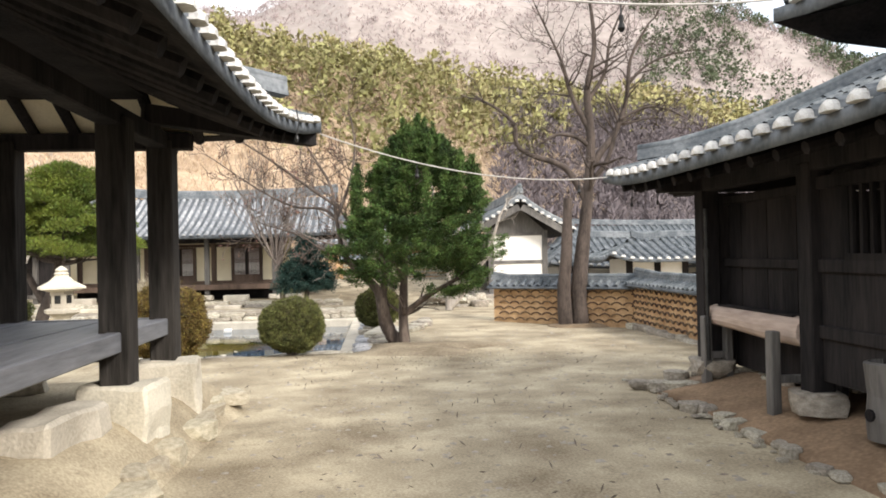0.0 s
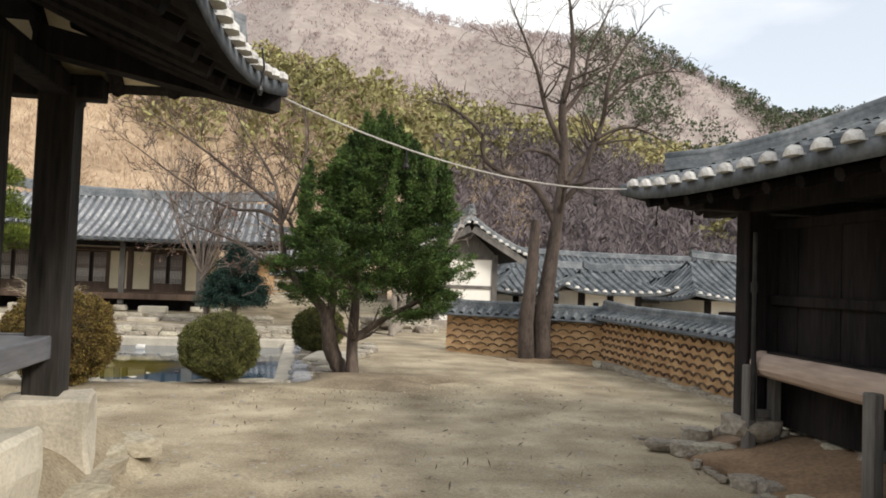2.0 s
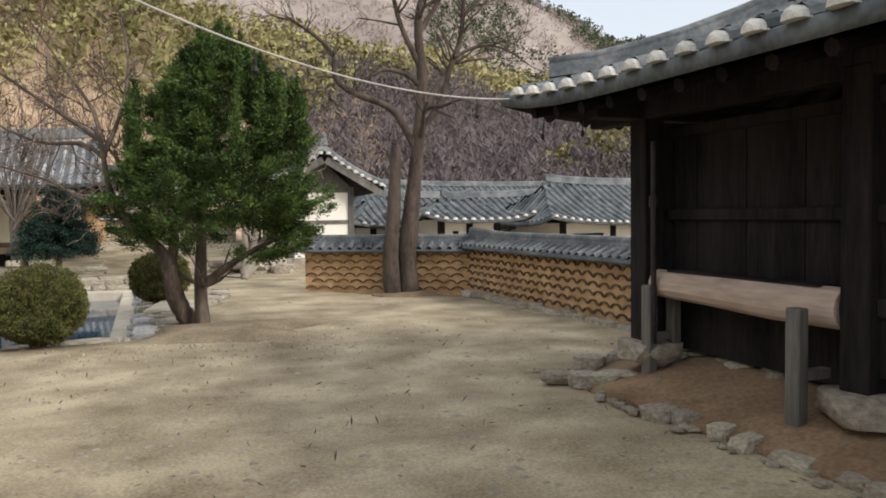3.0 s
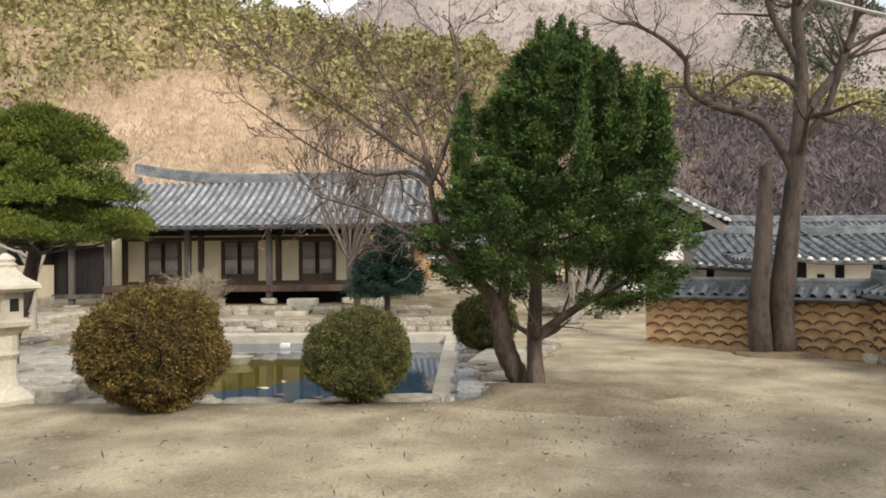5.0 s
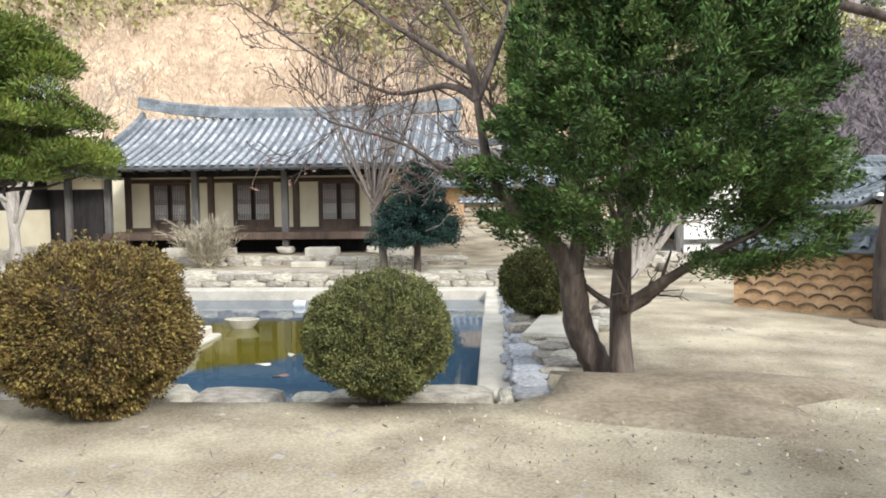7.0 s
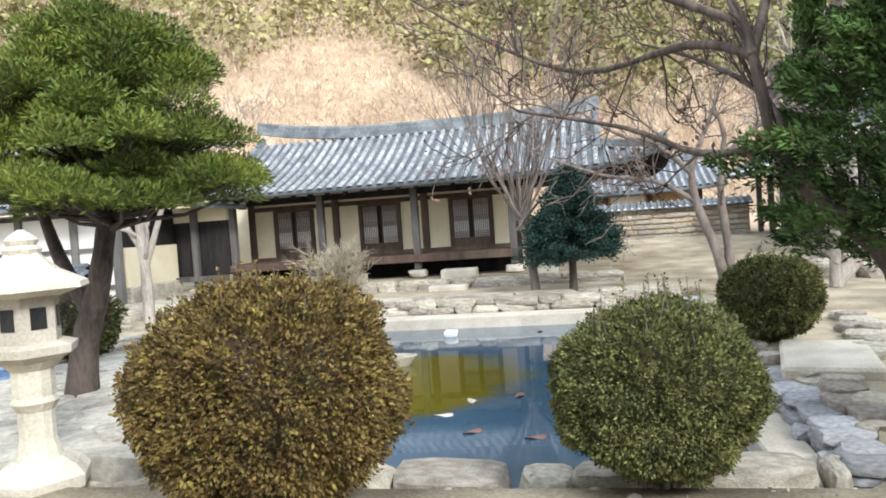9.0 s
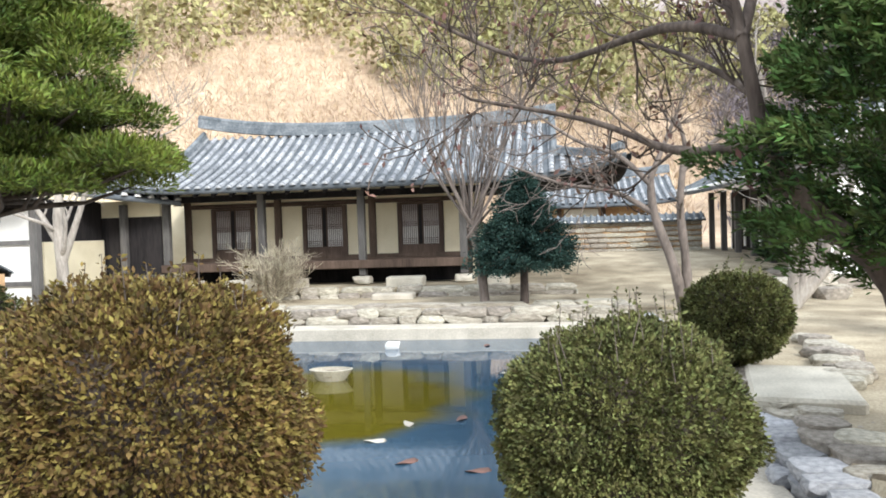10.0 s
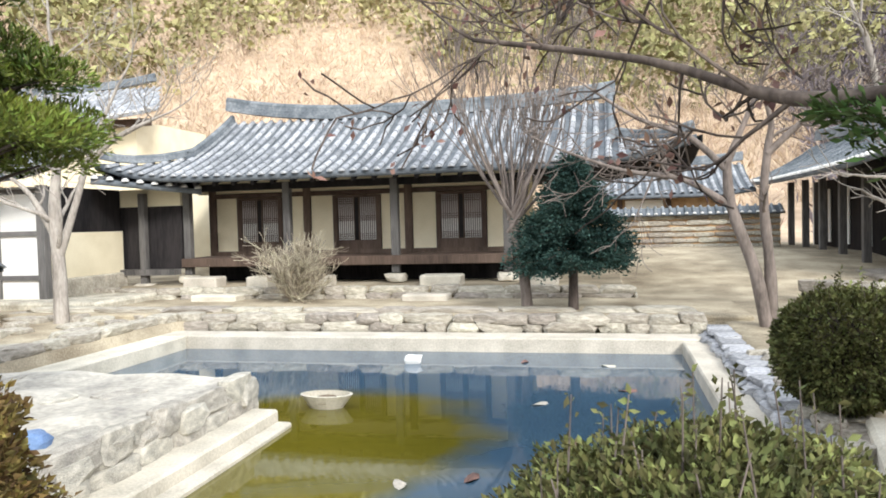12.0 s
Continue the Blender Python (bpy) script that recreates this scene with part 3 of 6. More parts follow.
def beam(bm, p, q, w, h):
    """A squared beam from p to q."""
    p, q = Vector(p), Vector(q)
    d = (q - p).normalized()
    s = Vector((-d.y, d.x, 0))
    s = s.normalized() * w / 2 if s.length > 1e-4 else Vector((w / 2, 0, 0))
    u = d.cross(s).normalized() * h / 2
    rs = [[bm.verts.new(e + a + b) for a, b in ((-s, -u), (s, -u), (s, u), (-s, u))] for e in (p, q)]
    for k in range(4):
        bm.faces.new((rs[0][k], rs[0][(k + 1) % 4], rs[1][(k + 1) % 4], rs[1][k]))
    bm.faces.new(rs[0][::-1])
    bm.faces.new(rs[1])
    return bm


def rafters(parent, sl, gap, inner, rad=0.055, material=None, drop=0.19, over=-0.12, skip=0.25):
    """Round rafters under a slope, running back from the eave."""
    n = int(sl.L / gap)
    for i in range(n + 1):
        p = (sl.L - n * gap) / 2 + i * gap
        r = min(inner, sl.reach(p))
        if r < skip:
            continue
        bm = bmesh.new()
        tube(bm, [sl.at(p, -over, -drop), sl.at(p, r * 0.5, -drop), sl.at(p, r, -drop)], [rad, rad * 1.05, rad * 1.1], 7)
        part("rafter", bm, material or DARKWOOD, parent, smooth=False)


# ---- the house by the pond ----
house = thing("house", "low tiled timber house with cream plaster panels and paired lattice doors", "house")
HX = [-13.8, -11.35, -8.88, -6.38, -3.93]
HY, WY = 28.25, 29.4
ZB, ZF, ZL = 0.42, 0.78, 2.46
for x in HX[1:]:
    part("post_stone", rock(bmesh.new(), (x, HY, 0.30), (0.24, 0.22, 0.12), int(x * 7) % 11, 0, 2, 0.8), DRESSED, house, "pale foundation stone")
    part("post", bx(x - 0.085, x + 0.085, HY - 0.085, HY + 0.085, ZB - 0.02, ZL, 0.01), GREYWOOD, house)
    part("wall_post", bx(x - 0.09, x + 0.09, WY - 0.06, WY + 0.08, 0.2, 2.5, 0.01), BROWNWOOD, house)
part("eave_beam", bx(HX[1] - 0.5, HX[-1] + 0.5, HY - 0.07, HY + 0.07, 2.30, 2.46, 0.01), DARKWOOD, house)
part("lintel", bx(HX[1], HX[-1], WY - 0.045, WY + 0.05, 2.17, 2.28, 0.01), BROWNWOOD, house)
part("frieze", bx(HX[1] - 0.4, HX[-1] + 0.4, WY + 0.0, WY + 0.07, 2.28, 2.62), PLASTER, house, "cream plaster frieze")
part("floor_deck", bx(HX[1] - 0.1, HX[-1] + 0.1, HY - 0.16, WY + 0.03, ZF - 0.07, ZF), BROWNWOOD, house, "dark board veranda")
part("floor_beam", bx(HX[1] - 0.1, HX[-1] + 0.1, HY - 0.19, HY - 0.09, ZF - 0.2, ZF - 0.005, 0.01), BROWNWOOD, house)
part("sill", bx(HX[1], HX[-1], WY - 0.05, WY + 0.05, ZF, ZF + 0.10), BROWNWOOD, house)
part("back_wall", bx(-13.9, HX[-1] + 0.1, 32.6, 32.8, 0.0, 2.7), PLASTER, house)
part("end_wall", bx(HX[-1] - 0.02, HX[-1] + 0.1, WY + 0.08, 32.6, 0.1, 2.7), PLASTER, house)
part("end_wall", bx(HX[1] - 0.1, HX[1] + 0.02, WY + 0.08, 32.6, 0.1, 2.7), PLASTER, house)
# dark sheet standing in for the shade beneath the veranda
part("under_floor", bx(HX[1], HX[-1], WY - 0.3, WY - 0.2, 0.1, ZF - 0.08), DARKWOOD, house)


def lattice_door(parent, x0, x1, y, z0, z1):
    """A pair of sliding lattice leaves in a dark frame, with a board panel below."""
    fr = bmesh.new()
    box(fr, x0 - 0.09, x0, y - 0.06, y + 0.05, ZF + 0.1, z1 + 0.06)
    box(fr, x1, x1 + 0.09, y - 0.06, y + 0.05, ZF + 0.1, z1 + 0.06)
    box(fr, x0, x1, y - 0.06, y + 0.05, z1, z1 + 0.06)
    door = part("door", fr, BROWNWOOD, parent)
    part("board", bx(x0, x1, y - 0.03, y + 0.03, ZF + 0.1, z0), BROWNWOOD, door)
    mid = (x0 + x1) / 2
    for a, b in ((x0, mid - 0.045), (mid + 0.045, x1)):
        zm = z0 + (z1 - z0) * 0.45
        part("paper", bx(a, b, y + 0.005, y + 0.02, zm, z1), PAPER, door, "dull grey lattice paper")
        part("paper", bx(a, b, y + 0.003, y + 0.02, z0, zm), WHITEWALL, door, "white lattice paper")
        bm = bmesh.new()
        for k in range(9):
            xx = a + (b - a) * (k + 0.5) / 9
            box(bm, xx - 0.006, xx + 0.006, y - 0.022, y + 0.004, z0, z1)
        for zz in [z0 + (z1 - z0) * q for q in (0.04, 0.09, 0.14, 0.46, 0.51, 0.56, 0.86, 0.91, 0.96)]:
            box(bm, a, b, y - 0.028, y - 0.006, zz - 0.006, zz + 0.006)
        part("lattice", bm, BROWNWOOD, door)
        fr2 = bmesh.new()
        for c in (a, b - 0.03):
            box(fr2, c, c + 0.03, y - 0.04, y + 0.0, z0, z1)
        part("stile", fr2, BROWNWOOD, door)
    part("centre_post", bx(mid - 0.045, mid + 0.045, y - 0.055, y + 0.03, z0, z1), DARKWOOD, door)


for i in range(1, 4):
    xa, xb = HX[i] + 0.1, HX[i + 1] - 0.1
    dl, dr = HX[i] + 0.75, HX[i] + 1.74
    part("panel", bx(xa, dl - 0.10, WY, WY + 0.05, ZF + 0.1, 2.18), PLASTER, house, "cream plaster panel")
    part("panel", bx(dr + 0.10, xb, WY, WY + 0.05, ZF + 0.1, 2.18), PLASTER, house, "cream plaster panel")
    lattice_door(house, dl, dr, WY, ZF + 0.32, 2.10)
hf = Slope((-12.85, 27.2), (-0.25, 27.2), 3.3, 2.56, 4.12, 0, 0, 0.40, 0.32, 0.10, 7, 0.12, gable=1.5)
hb = Slope((-0.25, 33.8), (-12.85, 33.8), 3.3, 2.56, 4.12, 0, 0, 0.40, 0.32, 0.10, 7, 0.12, gable=1.5)
HG = hf.at(6.0, 1.5).z
he = Slope((-0.25, 27.2), (-0.25, 33.8), 1.5, 2.56, HG, 1.5, 1.5, 0.40, 0.10, 0.0, 7, 0.12)
hw = Slope((-12.85, 33.8), (-12.85, 27.2), 1.5, 2.56, HG, 1.5, 1.5, 0.40, 0.10, 0.0, 7, 0.12)
for g in (hf, hb, he, hw):
    tile_slope(house, g, 0.255, 0.072, PALETILE, TILEPAN, PALETILE if g is hf else None)
rafters(house, hf, 0.45, 1.5, 0.05)
rafters(house, he, 0.45, 1.2, 0.05)
ridge(house, [(-11.45 + 9.8 * k / 14, 30.5, 4.08 + (0.40 if k < 7 else 0.20) * abs(2 * k / 14 - 1) ** 2.6) for k in range(15)], 0.26, 0.36, TILE)
for p in (1.52, hf.L - 1.52):
    ridge(house, [hf.at(p, 1.2 + 2.1 * k / 6, 0.03) for k in range(7)], 0.2, 0.2, TILE, "descending_ridge")
    ridge(house, [hf.at(p + (1.45 if p > 5 else -1.45) * (1 - k / 6), 0.05 + 1.35 * k / 6, 0.05 + 0.06 * (1 - k / 6) ** 3) for k in range(7)], 0.18, 0.16, TILE, "hip_ridge")
for x in (-11.22, -1.88):
    bm = bmesh.new()
    vs = [bm.verts.new((xx, y, z)) for xx in (x - 0.05, x + 0.05) for y, z in ((28.6, HG - 0.2), (32.4, HG - 0.2), (30.5, 4.05))]
    for f in ((0, 1, 2), (5, 4, 3), (0, 3, 4, 1), (1, 4, 5, 2), (2, 5, 3, 0)):
        bm.faces.new([vs[i] for i in f])
    part("gable", bm, PLASTER, house, "cream gable wall")

# ---- left wing beside the house ----
wing = thing("wing_building", "low tiled wing with a dark open hall and white plaster walls", "house")
for x, y in ((-13.35, 28.0), (-12.35, 28.0)):
    part("post", bx(x - 0.08, x + 0.08, y - 0.08, y + 0.08, 0.2, 2.3, 0.01), GREYWOOD, wing)
    part("post_stone", rock(bmesh.new(), (x, y, 0.16), (0.24, 0.22, 0.1), 3, 0, 2, 0.8), DRESSED, wing)
# back of the open hall: its shade is put into a near-black sheet
part("recess", bx(-13.3, -11.45, 28.12, 28.2, 0.55, 2.0), DARKWOOD, wing, "dark sheet for the shaded hall")
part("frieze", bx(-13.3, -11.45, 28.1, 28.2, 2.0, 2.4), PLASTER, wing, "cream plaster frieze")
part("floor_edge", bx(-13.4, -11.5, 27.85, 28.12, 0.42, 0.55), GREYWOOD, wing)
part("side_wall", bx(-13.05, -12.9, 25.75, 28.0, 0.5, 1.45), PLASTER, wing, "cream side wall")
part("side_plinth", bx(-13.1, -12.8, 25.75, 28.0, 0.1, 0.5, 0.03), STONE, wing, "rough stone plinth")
# solid dark sheet stands for the shade inside the upper opening
part("side_opening", bx(-13.03, -12.94, 25.75, 28.0, 1.45, 2.4), DARKWOOD, wing, "dark sheet for the shaded upper opening")
part("front_wall", bx(-19.5, -13.05, 25.6, 25.75, 0.1, 2.4), WHITEWALL, wing, "white plaster wall")
for x in (-13.0, -14.1, -15.6, -17.2):
    part("post", bx(x - 0.09, x + 0.09, 25.52, 25.7, 0.1, 2.42, 0.01), GREYWOOD, wing)
for z in (0.55, 1.45, 2.3):
    part("rail", bx(-19.5, -13.0, 25.55, 25.66, z - 0.05, z + 0.05), GREYWOOD, wing)
part("terrace", bx(-20.0, -11.3, 24.9, 27.9, -0.4, 0.12, 0.05), STONE, wing, "rough stone base")
w1 = Slope((-12.55, 26.5), (-10.75, 27.85), 1.6, 2.34, 2.75, tilt=0.24)
tile_slope(wing, w1, 0.30, 0.08, PALETILE, TILEPAN, MORTAR)
w2 = Slope((-20.5, 24.75), (-12.75, 24.75), 2.6, 2.5, 3.55, 0, 0, 0.1)
tile_slope(wing, w2, 0.30, 0.08, PALETILE, TILEPAN, None)
ridge(wing, [(-20.5 + 7.7 * k / 6, 27.35, 3.55 + 0.1 * abs(k / 3 - 1) ** 2) for k in range(7)], 0.22, 0.26, TILE)

# a taller hall up the slope behind the wing
hall = thing("upper_hall", "pale-roofed hall standing higher on the slope behind", "house")
part("wall", bx(-30, -20.4, 39.6, 45, 0.3, 5.9), PLASTER, hall)
part("eave_beam", bx(-30.5, -19.6, 39.2, 39.5, 5.62, 5.9), BROWNWOOD, hall)
u1 = Slope((-31.5, 38.4), (-18.6, 38.4), 3.9, 5.85, 7.7, 0, 2.4, 0.3)
tile_slope(hall, u1, 0.33, 0.09, PALETILE, PALETILE, MORTAR)
ridge(hall, [(-31 + 9.8 * k / 8, 42.3, 7.7 + 0.3 * abs(k / 4 - 1) ** 2.5) for k in range(9)], 0.26, 0.36, TILE)

# ---- white gable building ----
gab = thing("gable_building", "small tiled building with a white plaster gable and timber porch", "house")
gx0, gx1, gy = 4.25, 6.35, 28.6
part("gable_wall", bx(gx0, gx1, gy, gy + 0.15, 0.1, 2.45), WHITEWALL, gab, "white plaster wall")
for x in (gx0, gx1):
    part("post", bx(x - 0.1, x + 0.1, gy - 0.06, gy + 0.1, 0.05, 2.55), GREYWOOD, gab)
for z in (0.42, 1.35, 2.42):
    part("rail", bx(gx0, gx1, gy - 0.05, gy + 0.05, z - 0.06, z + 0.06), GREYWOOD, gab)
bm = bmesh.new()
vs = [bm.verts.new(p) for p in ((gx0 - 0.1, gy, 2.48), (gx1 + 0.1, gy, 2.48), (5.3, gy, 3.5), (gx0 - 0.1, gy + 0.15, 2.48), (gx1 + 0.1, gy + 0.15, 2.48), (5.3, gy + 0.15, 3.5))]
for f in ((0, 1, 2), (5, 4, 3), (0, 3, 4, 1), (1, 4, 5, 2), (2, 5, 3, 0)):
    bm.faces.new([vs[i] for i in f])
part("gable", bm, GREYWOOD, gab, "weathered timber gable")
part("side_wall", bx(gx1 - 0.1, gx1, gy + 0.15, 41, 0.1, 2.5), WHITEWALL, gab)
part("back_wall", bx(gx0 + 0.9, gx1 - 0.1, 40.85, 41, 0.1, 2.5), WHITEWALL, gab)
# near-black timber here carries the shade of the porch in its colour
part("inner_wall", bx(gx0 + 0.9, gx0 + 1.0, gy + 0.2, 40.85, 0.2, 2.5), DARKWOOD, gab, "timber wall with porch shade in its colour")
for k in range(7):
    y = gy + 0.1 + 1.9 * k
    part("post", bx(gx0 - 0.09, gx0 + 0.09, y - 0.09, y + 0.09, 0.2, 2.5), GREYWOOD, gab)
    if k < 6:
        part("pale_door", bx(gx0 + 0.84, gx0 + 0.88, y + 0.5, y + 0.72, 0.5, 2.2), WHITEWALL, gab)
part("red_panel", bx(gx0 + 0.84, gx0 + 0.88, gy + 0.75, gy + 1.5, 0.25, 1.3), REDPAINT, gab, "red-brown board panel")
part("base", bx(gx0 - 0.7, gx1 + 0.4, gy - 0.6, 41.2, -0.6, 0.14, 0.05), STONE, gab, "rough stone base")
g1 = Slope((gx0 - 1.0, 41.5), (gx0 - 1.0, gy - 0.75), 2.05, 2.52, 3.72, 0, 0, 0.12)
g2 = Slope((gx1 + 1.0, gy - 0.75), (gx1 + 1.0, 41.5), 2.05, 2.42, 3.72, 0, 0, 0.12)
for g in (g1, g2):
    tile_slope(gab, g, 0.30, 0.085, TILE, TILEPAN, MORTAR)
ridge(gab, [(5.3, gy - 0.7 + 13.0 * k / 8, 3.74 + 0.2 * abs(k / 4 - 1) ** 2.5) for k in range(9)], 0.26, 0.4)
for s, g in ((-1, g1), (1, g2)):
    ridge(gab, [g.at(g.L - 0.12 if s < 0 else 0.12, 2.05 * k / 5, 0.02) for k in range(6)], 0.2, 0.2, TILE, "verge")
    bm = bmesh.new()
    beam(bm, g.at(g.L - 0.05 if s < 0 else 0.05, 0.1, -0.25), g.at(g.L - 0.05 if s < 0 else 0.05, 2.0, -0.25), 0.06, 0.24)
    part("bargeboard", bm, GREYWOOD, gab)
    for k in range(9):
        c = g.at(g.L - 0.02 if s < 0 else 0.02, 0.08 + 0.23 * k, 0.04)
        part("verge_cap", rock(bmesh.new(), c, (0.085, 0.06, 0.06), k + 2, 0, 1), MORTAR, gab)
part("finial", lathe(bmesh.new(), [(0.13, 3.95), (0.15, 4.08), (0.08, 4.2), (0.03, 4.28)], 8, 5.3, gy - 0.6), TILE, gab)
stbase = thing("stone_heap", "heap of pale stones before the gable building", "stones")
for k in range(26):
    stone(stbase, 1.6 + rng.uniform(0, 2.2), 26.4 + rng.uniform(-0.4, 0.5), rng.uniform(-0.15, 0.2), rng.uniform(0.15, 0.4), rng.uniform(0.15, 0.3), rng.uniform(0.1, 0.18), rng.uniform(0, 180), k)

# ---- far garden wall by the house ----
gw = thing("far_garden_wall", "low garden wall of stone and ochre earth with a tile coping", "wall", kind="structure")
part("wall_body", bx(-1.9, 3.5, 38.2, 38.55, 0.2, 1.55), MUD, gw)
for c in range(6):
    stone_row(gw, (-1.9, 38.18), (3.5, 38.18), 0.42 + 0.19 * c, 0.14, 0.12, 0.5, 0.02, k0=c)
c1 = Slope((-2.1, 37.95), (3.6, 37.95), 0.42, 1.52, 1.74)
tile_slope(gw, c1, 0.24, 0.06, TILE, TILEPAN, MORTAR, 0.06)
barn = thing("back_building", "ochre-walled tiled building behind the garden wall", "house")
part("wall", bx(-3.0, 2.5, 42.3, 46, 0.3, 2.4), MUD, barn)
part("window", bx(-1.2, 0.2, 42.24, 42.3, 1.2, 2.1), WHITEWALL, barn, "pale window")
for x in (-3.0, -1.4, 0.4, 2.4):
    part("post", bx(x - 0.1, x + 0.1, 42.2, 42.32, 0.3, 2.4), BROWNWOOD, barn)
b1 = Slope((-3.8, 41.5), (3.4, 41.5), 2.7, 2.25, 3.45, 0, 0, 0.15)
tile_slope(barn, b1, 0.30, 0.085, PALETILE, TILEPAN, None)
ridge(barn, [(-3.6 + 7 * k / 6, 44.2, 3.45 + 0.15 * abs(k / 3 - 1) ** 2.5) for k in range(7)], 0.26, 0.36)
# ---- the tile-studded garden wall ----
mudwall = thing("garden_wall", "ochre mud wall studded with curved tiles under a tile coping", "wall", kind="structure")
WALLPTS = [(3.15, 20.35), (6.35, 18.1), (6.35, 6.0)]


emb = None
westwall = thing("west_garden_wall", "short ochre mud wall with curved tiles beside the pine", "wall", kind="structure")
for mudwall, (xa, ya), (xb, yb) in [(mudwall, a, b) for a, b in zip(WALLPTS, WALLPTS[1:])] + [(westwall, (-17.0, 22.9), (-11.9, 22.9))]:
    p, q = Vector((xa, ya, 0)), Vector((xb, yb, 0))
    L = (q - p).length
    d = (q - p) / L
    ang = math.atan2(d.y, d.x)
    base = (land(xa, ya) + land(xb, yb)) / 2
    n = Vector((d.y, -d.x, 0))        # the side that faces the court
    if n.dot(Vector((0, 8, 0)) - p) < 0:
        n = -n
    bm = bmesh.new()
    box(bm, 0, L + 0.12, -0.17, 0.17, base - 0.4, base + 0.99)
    bmesh.ops.subdivide_edges(bm, edges=[e for e in bm.edges if e.calc_length() > 1.2], cuts=20, use_grid_fill=True)
    o = part("wall_body", bm, MUD, mudwall)
    o.matrix_basis = Matrix.Translation(p) @ Matrix.Rotation(ang, 4, 'Z')
    if emb is None:
        b2 = bmesh.new()
        W, R = 0.30, 0.19
        ia = [math.radians(-52 + 104 * k / 7) for k in range(8)]
        prof = [[b2.verts.new((math.sin(a) * r, y, math.cos(a) * r - R * 0.62)) for a in ia] for r, y in ((R, 0.0), (R, -0.035), (R - 0.028, -0.03), (R - 0.028, 0.0))]
        for a, b in zip(prof, prof[1:]):
            for k in range(7):
                b2.faces.new((a[k], a[k + 1], b[k + 1], b[k]))
        emb = bpy.data.meshes.new("embedded_tile")
        b2.to_mesh(emb)
        b2.free()
        emb.materials.append(EMBTILE)
    rows = 6
    cnt = int(L / 0.31)
    sgn = 1 if n.dot(Vector((d.y, -d.x, 0))) > 0 else -1
    for r in range(rows):
        for k in range(cnt):
            c = p + d * ((k + 0.5 + 0.5 * (r % 2)) * 0.31) + n * 0.171
            z = base + 0.10 + r * 0.145 + rng.uniform(-0.008, 0.008)
            share("tile", emb, mudwall, Matrix.Translation((c.x, c.y, z)) @ Matrix.Rotation(ang + (0 if sgn > 0 else math.pi), 4, 'Z'))
    # coping: two little tiled slopes and a ridge
    a0, b0 = p - d * 0.12, q + d * 0.1
    for s in (1, -1):
        A, B = (a0, b0) if s > 0 else (b0, a0)
        nn = Vector((-(B - A).normalized().y, (B - A).normalized().x, 0))
        A, B = A - nn * 0.36, B - nn * 0.36
        sl = Slope((A.x, A.y), (B.x, B.y), 0.33, base + 0.97, base + 1.12, sag=0.0)
        tile_slope(mudwall, sl, 0.23, 0.062, TILE, TILEPAN, MORTAR if s == (1 if sgn < 0 else -1) else None, 0.05, 0.17)
    ridge(mudwall, [a0 + (b0 - a0) * k / 8 + Vector((0, 0, base + 1.09 + 0.08 * (1 - k) * (k < 1))) for k in range(9)], 0.2, 0.2, TILE, "coping_ridge")
stone_row(westwall, (-16, 22.6), (-11.5, 22.6), land(-13, 22) - 0.08, 0.14, 0.25, 0.4, 0.05)
stone_row(bpy.data.objects["garden_wall"], (6.05, 17.8), (6.05, 9.5), land(6, 14) - 0.06, 0.16, 0.24, 0.35, 0.06)

# ---- building beside the path (dark board wall) ----
store = thing("storehouse", "dark timber storehouse under a grey tiled hip roof", "house")
SX, SY = 4.0, 8.9
terr = thing("storehouse_terrace", "low earth terrace edged with field stones", "terrace", kind="structure")
bm = bmesh.new()
box(bm, 3.35, 9.5, -6.0, 9.7, -0.4, 0.26)
bmesh.ops.subdivide_edges(bm, edges=bm.edges[:], cuts=12, use_grid_fill=True)
for v in bm.verts:
    if v.co.z > 0:
        v.co.z += 0.04 * noise.noise(v.co * 0.9) - 0.22 * step(0.9, 0.0, v.co.x - 3.35) - 0.2 * step(0.6, 0.0, 9.7 - v.co.y)
part("earth", bm, REDEARTH, terr, smooth=True)
for k in range(7):
    stone(terr, 3.30 + 0.13 * k + rng.uniform(-0.05, 0.05), 9.35 - 0.16 * k + rng.uniform(-0.2, 0.2), 0.03, rng.uniform(0.10, 0.20), rng.uniform(0.08, 0.15), rng.uniform(0.06, 0.10), rng.uniform(0, 180), k)
for k in range(10):
    t = k / 9
    stone(terr, 3.36 + rng.uniform(-0.06, 0.10), 7.9 - 3.0 * t + rng.uniform(-0.1, 0.1), 0.02, rng.uniform(0.08, 0.17), rng.uniform(0.07, 0.14), rng.uniform(0.05, 0.09), rng.uniform(-20, 20) + 90, k + 2)
for k in range(5):
    stone(terr, 3.9 + 0.4 * k, 9.75 + rng.uniform(-0.08, 0.08), 0.03, rng.uniform(0.12, 0.22), 0.14, 0.11, rng.uniform(0, 180), k + 4)
for k in range(40):
    stone(terr, 3.18 + abs(rng.gauss(0, 0.14)), rng.uniform(5.0, 9.9), 0.005, rng.uniform(0.02, 0.06), rng.uniform(0.02, 0.05), rng.uniform(0.012, 0.03), rng.uniform(0, 180), k, "pebble")
for k in range(30):
    stone(terr, rng.uniform(4.0, 5.2), rng.uniform(6.4, 8.9), 0.25, rng.uniform(0.05, 0.12), rng.uniform(0.05, 0.1), rng.uniform(0.03, 0.06), rng.uniform(0, 180), k)
for y in (8.9, 6.62, 4.3):
    stone(terr, 4.0, y, 0.30, 0.30, 0.26, 0.13, 10 * y, int(y + 3), "post_stone")
    part("post", bx(SX - 0.11, SX + 0.11, y - 0.11, y + 0.11, 0.36, 2.5, 0.012), DARKWOOD, store)
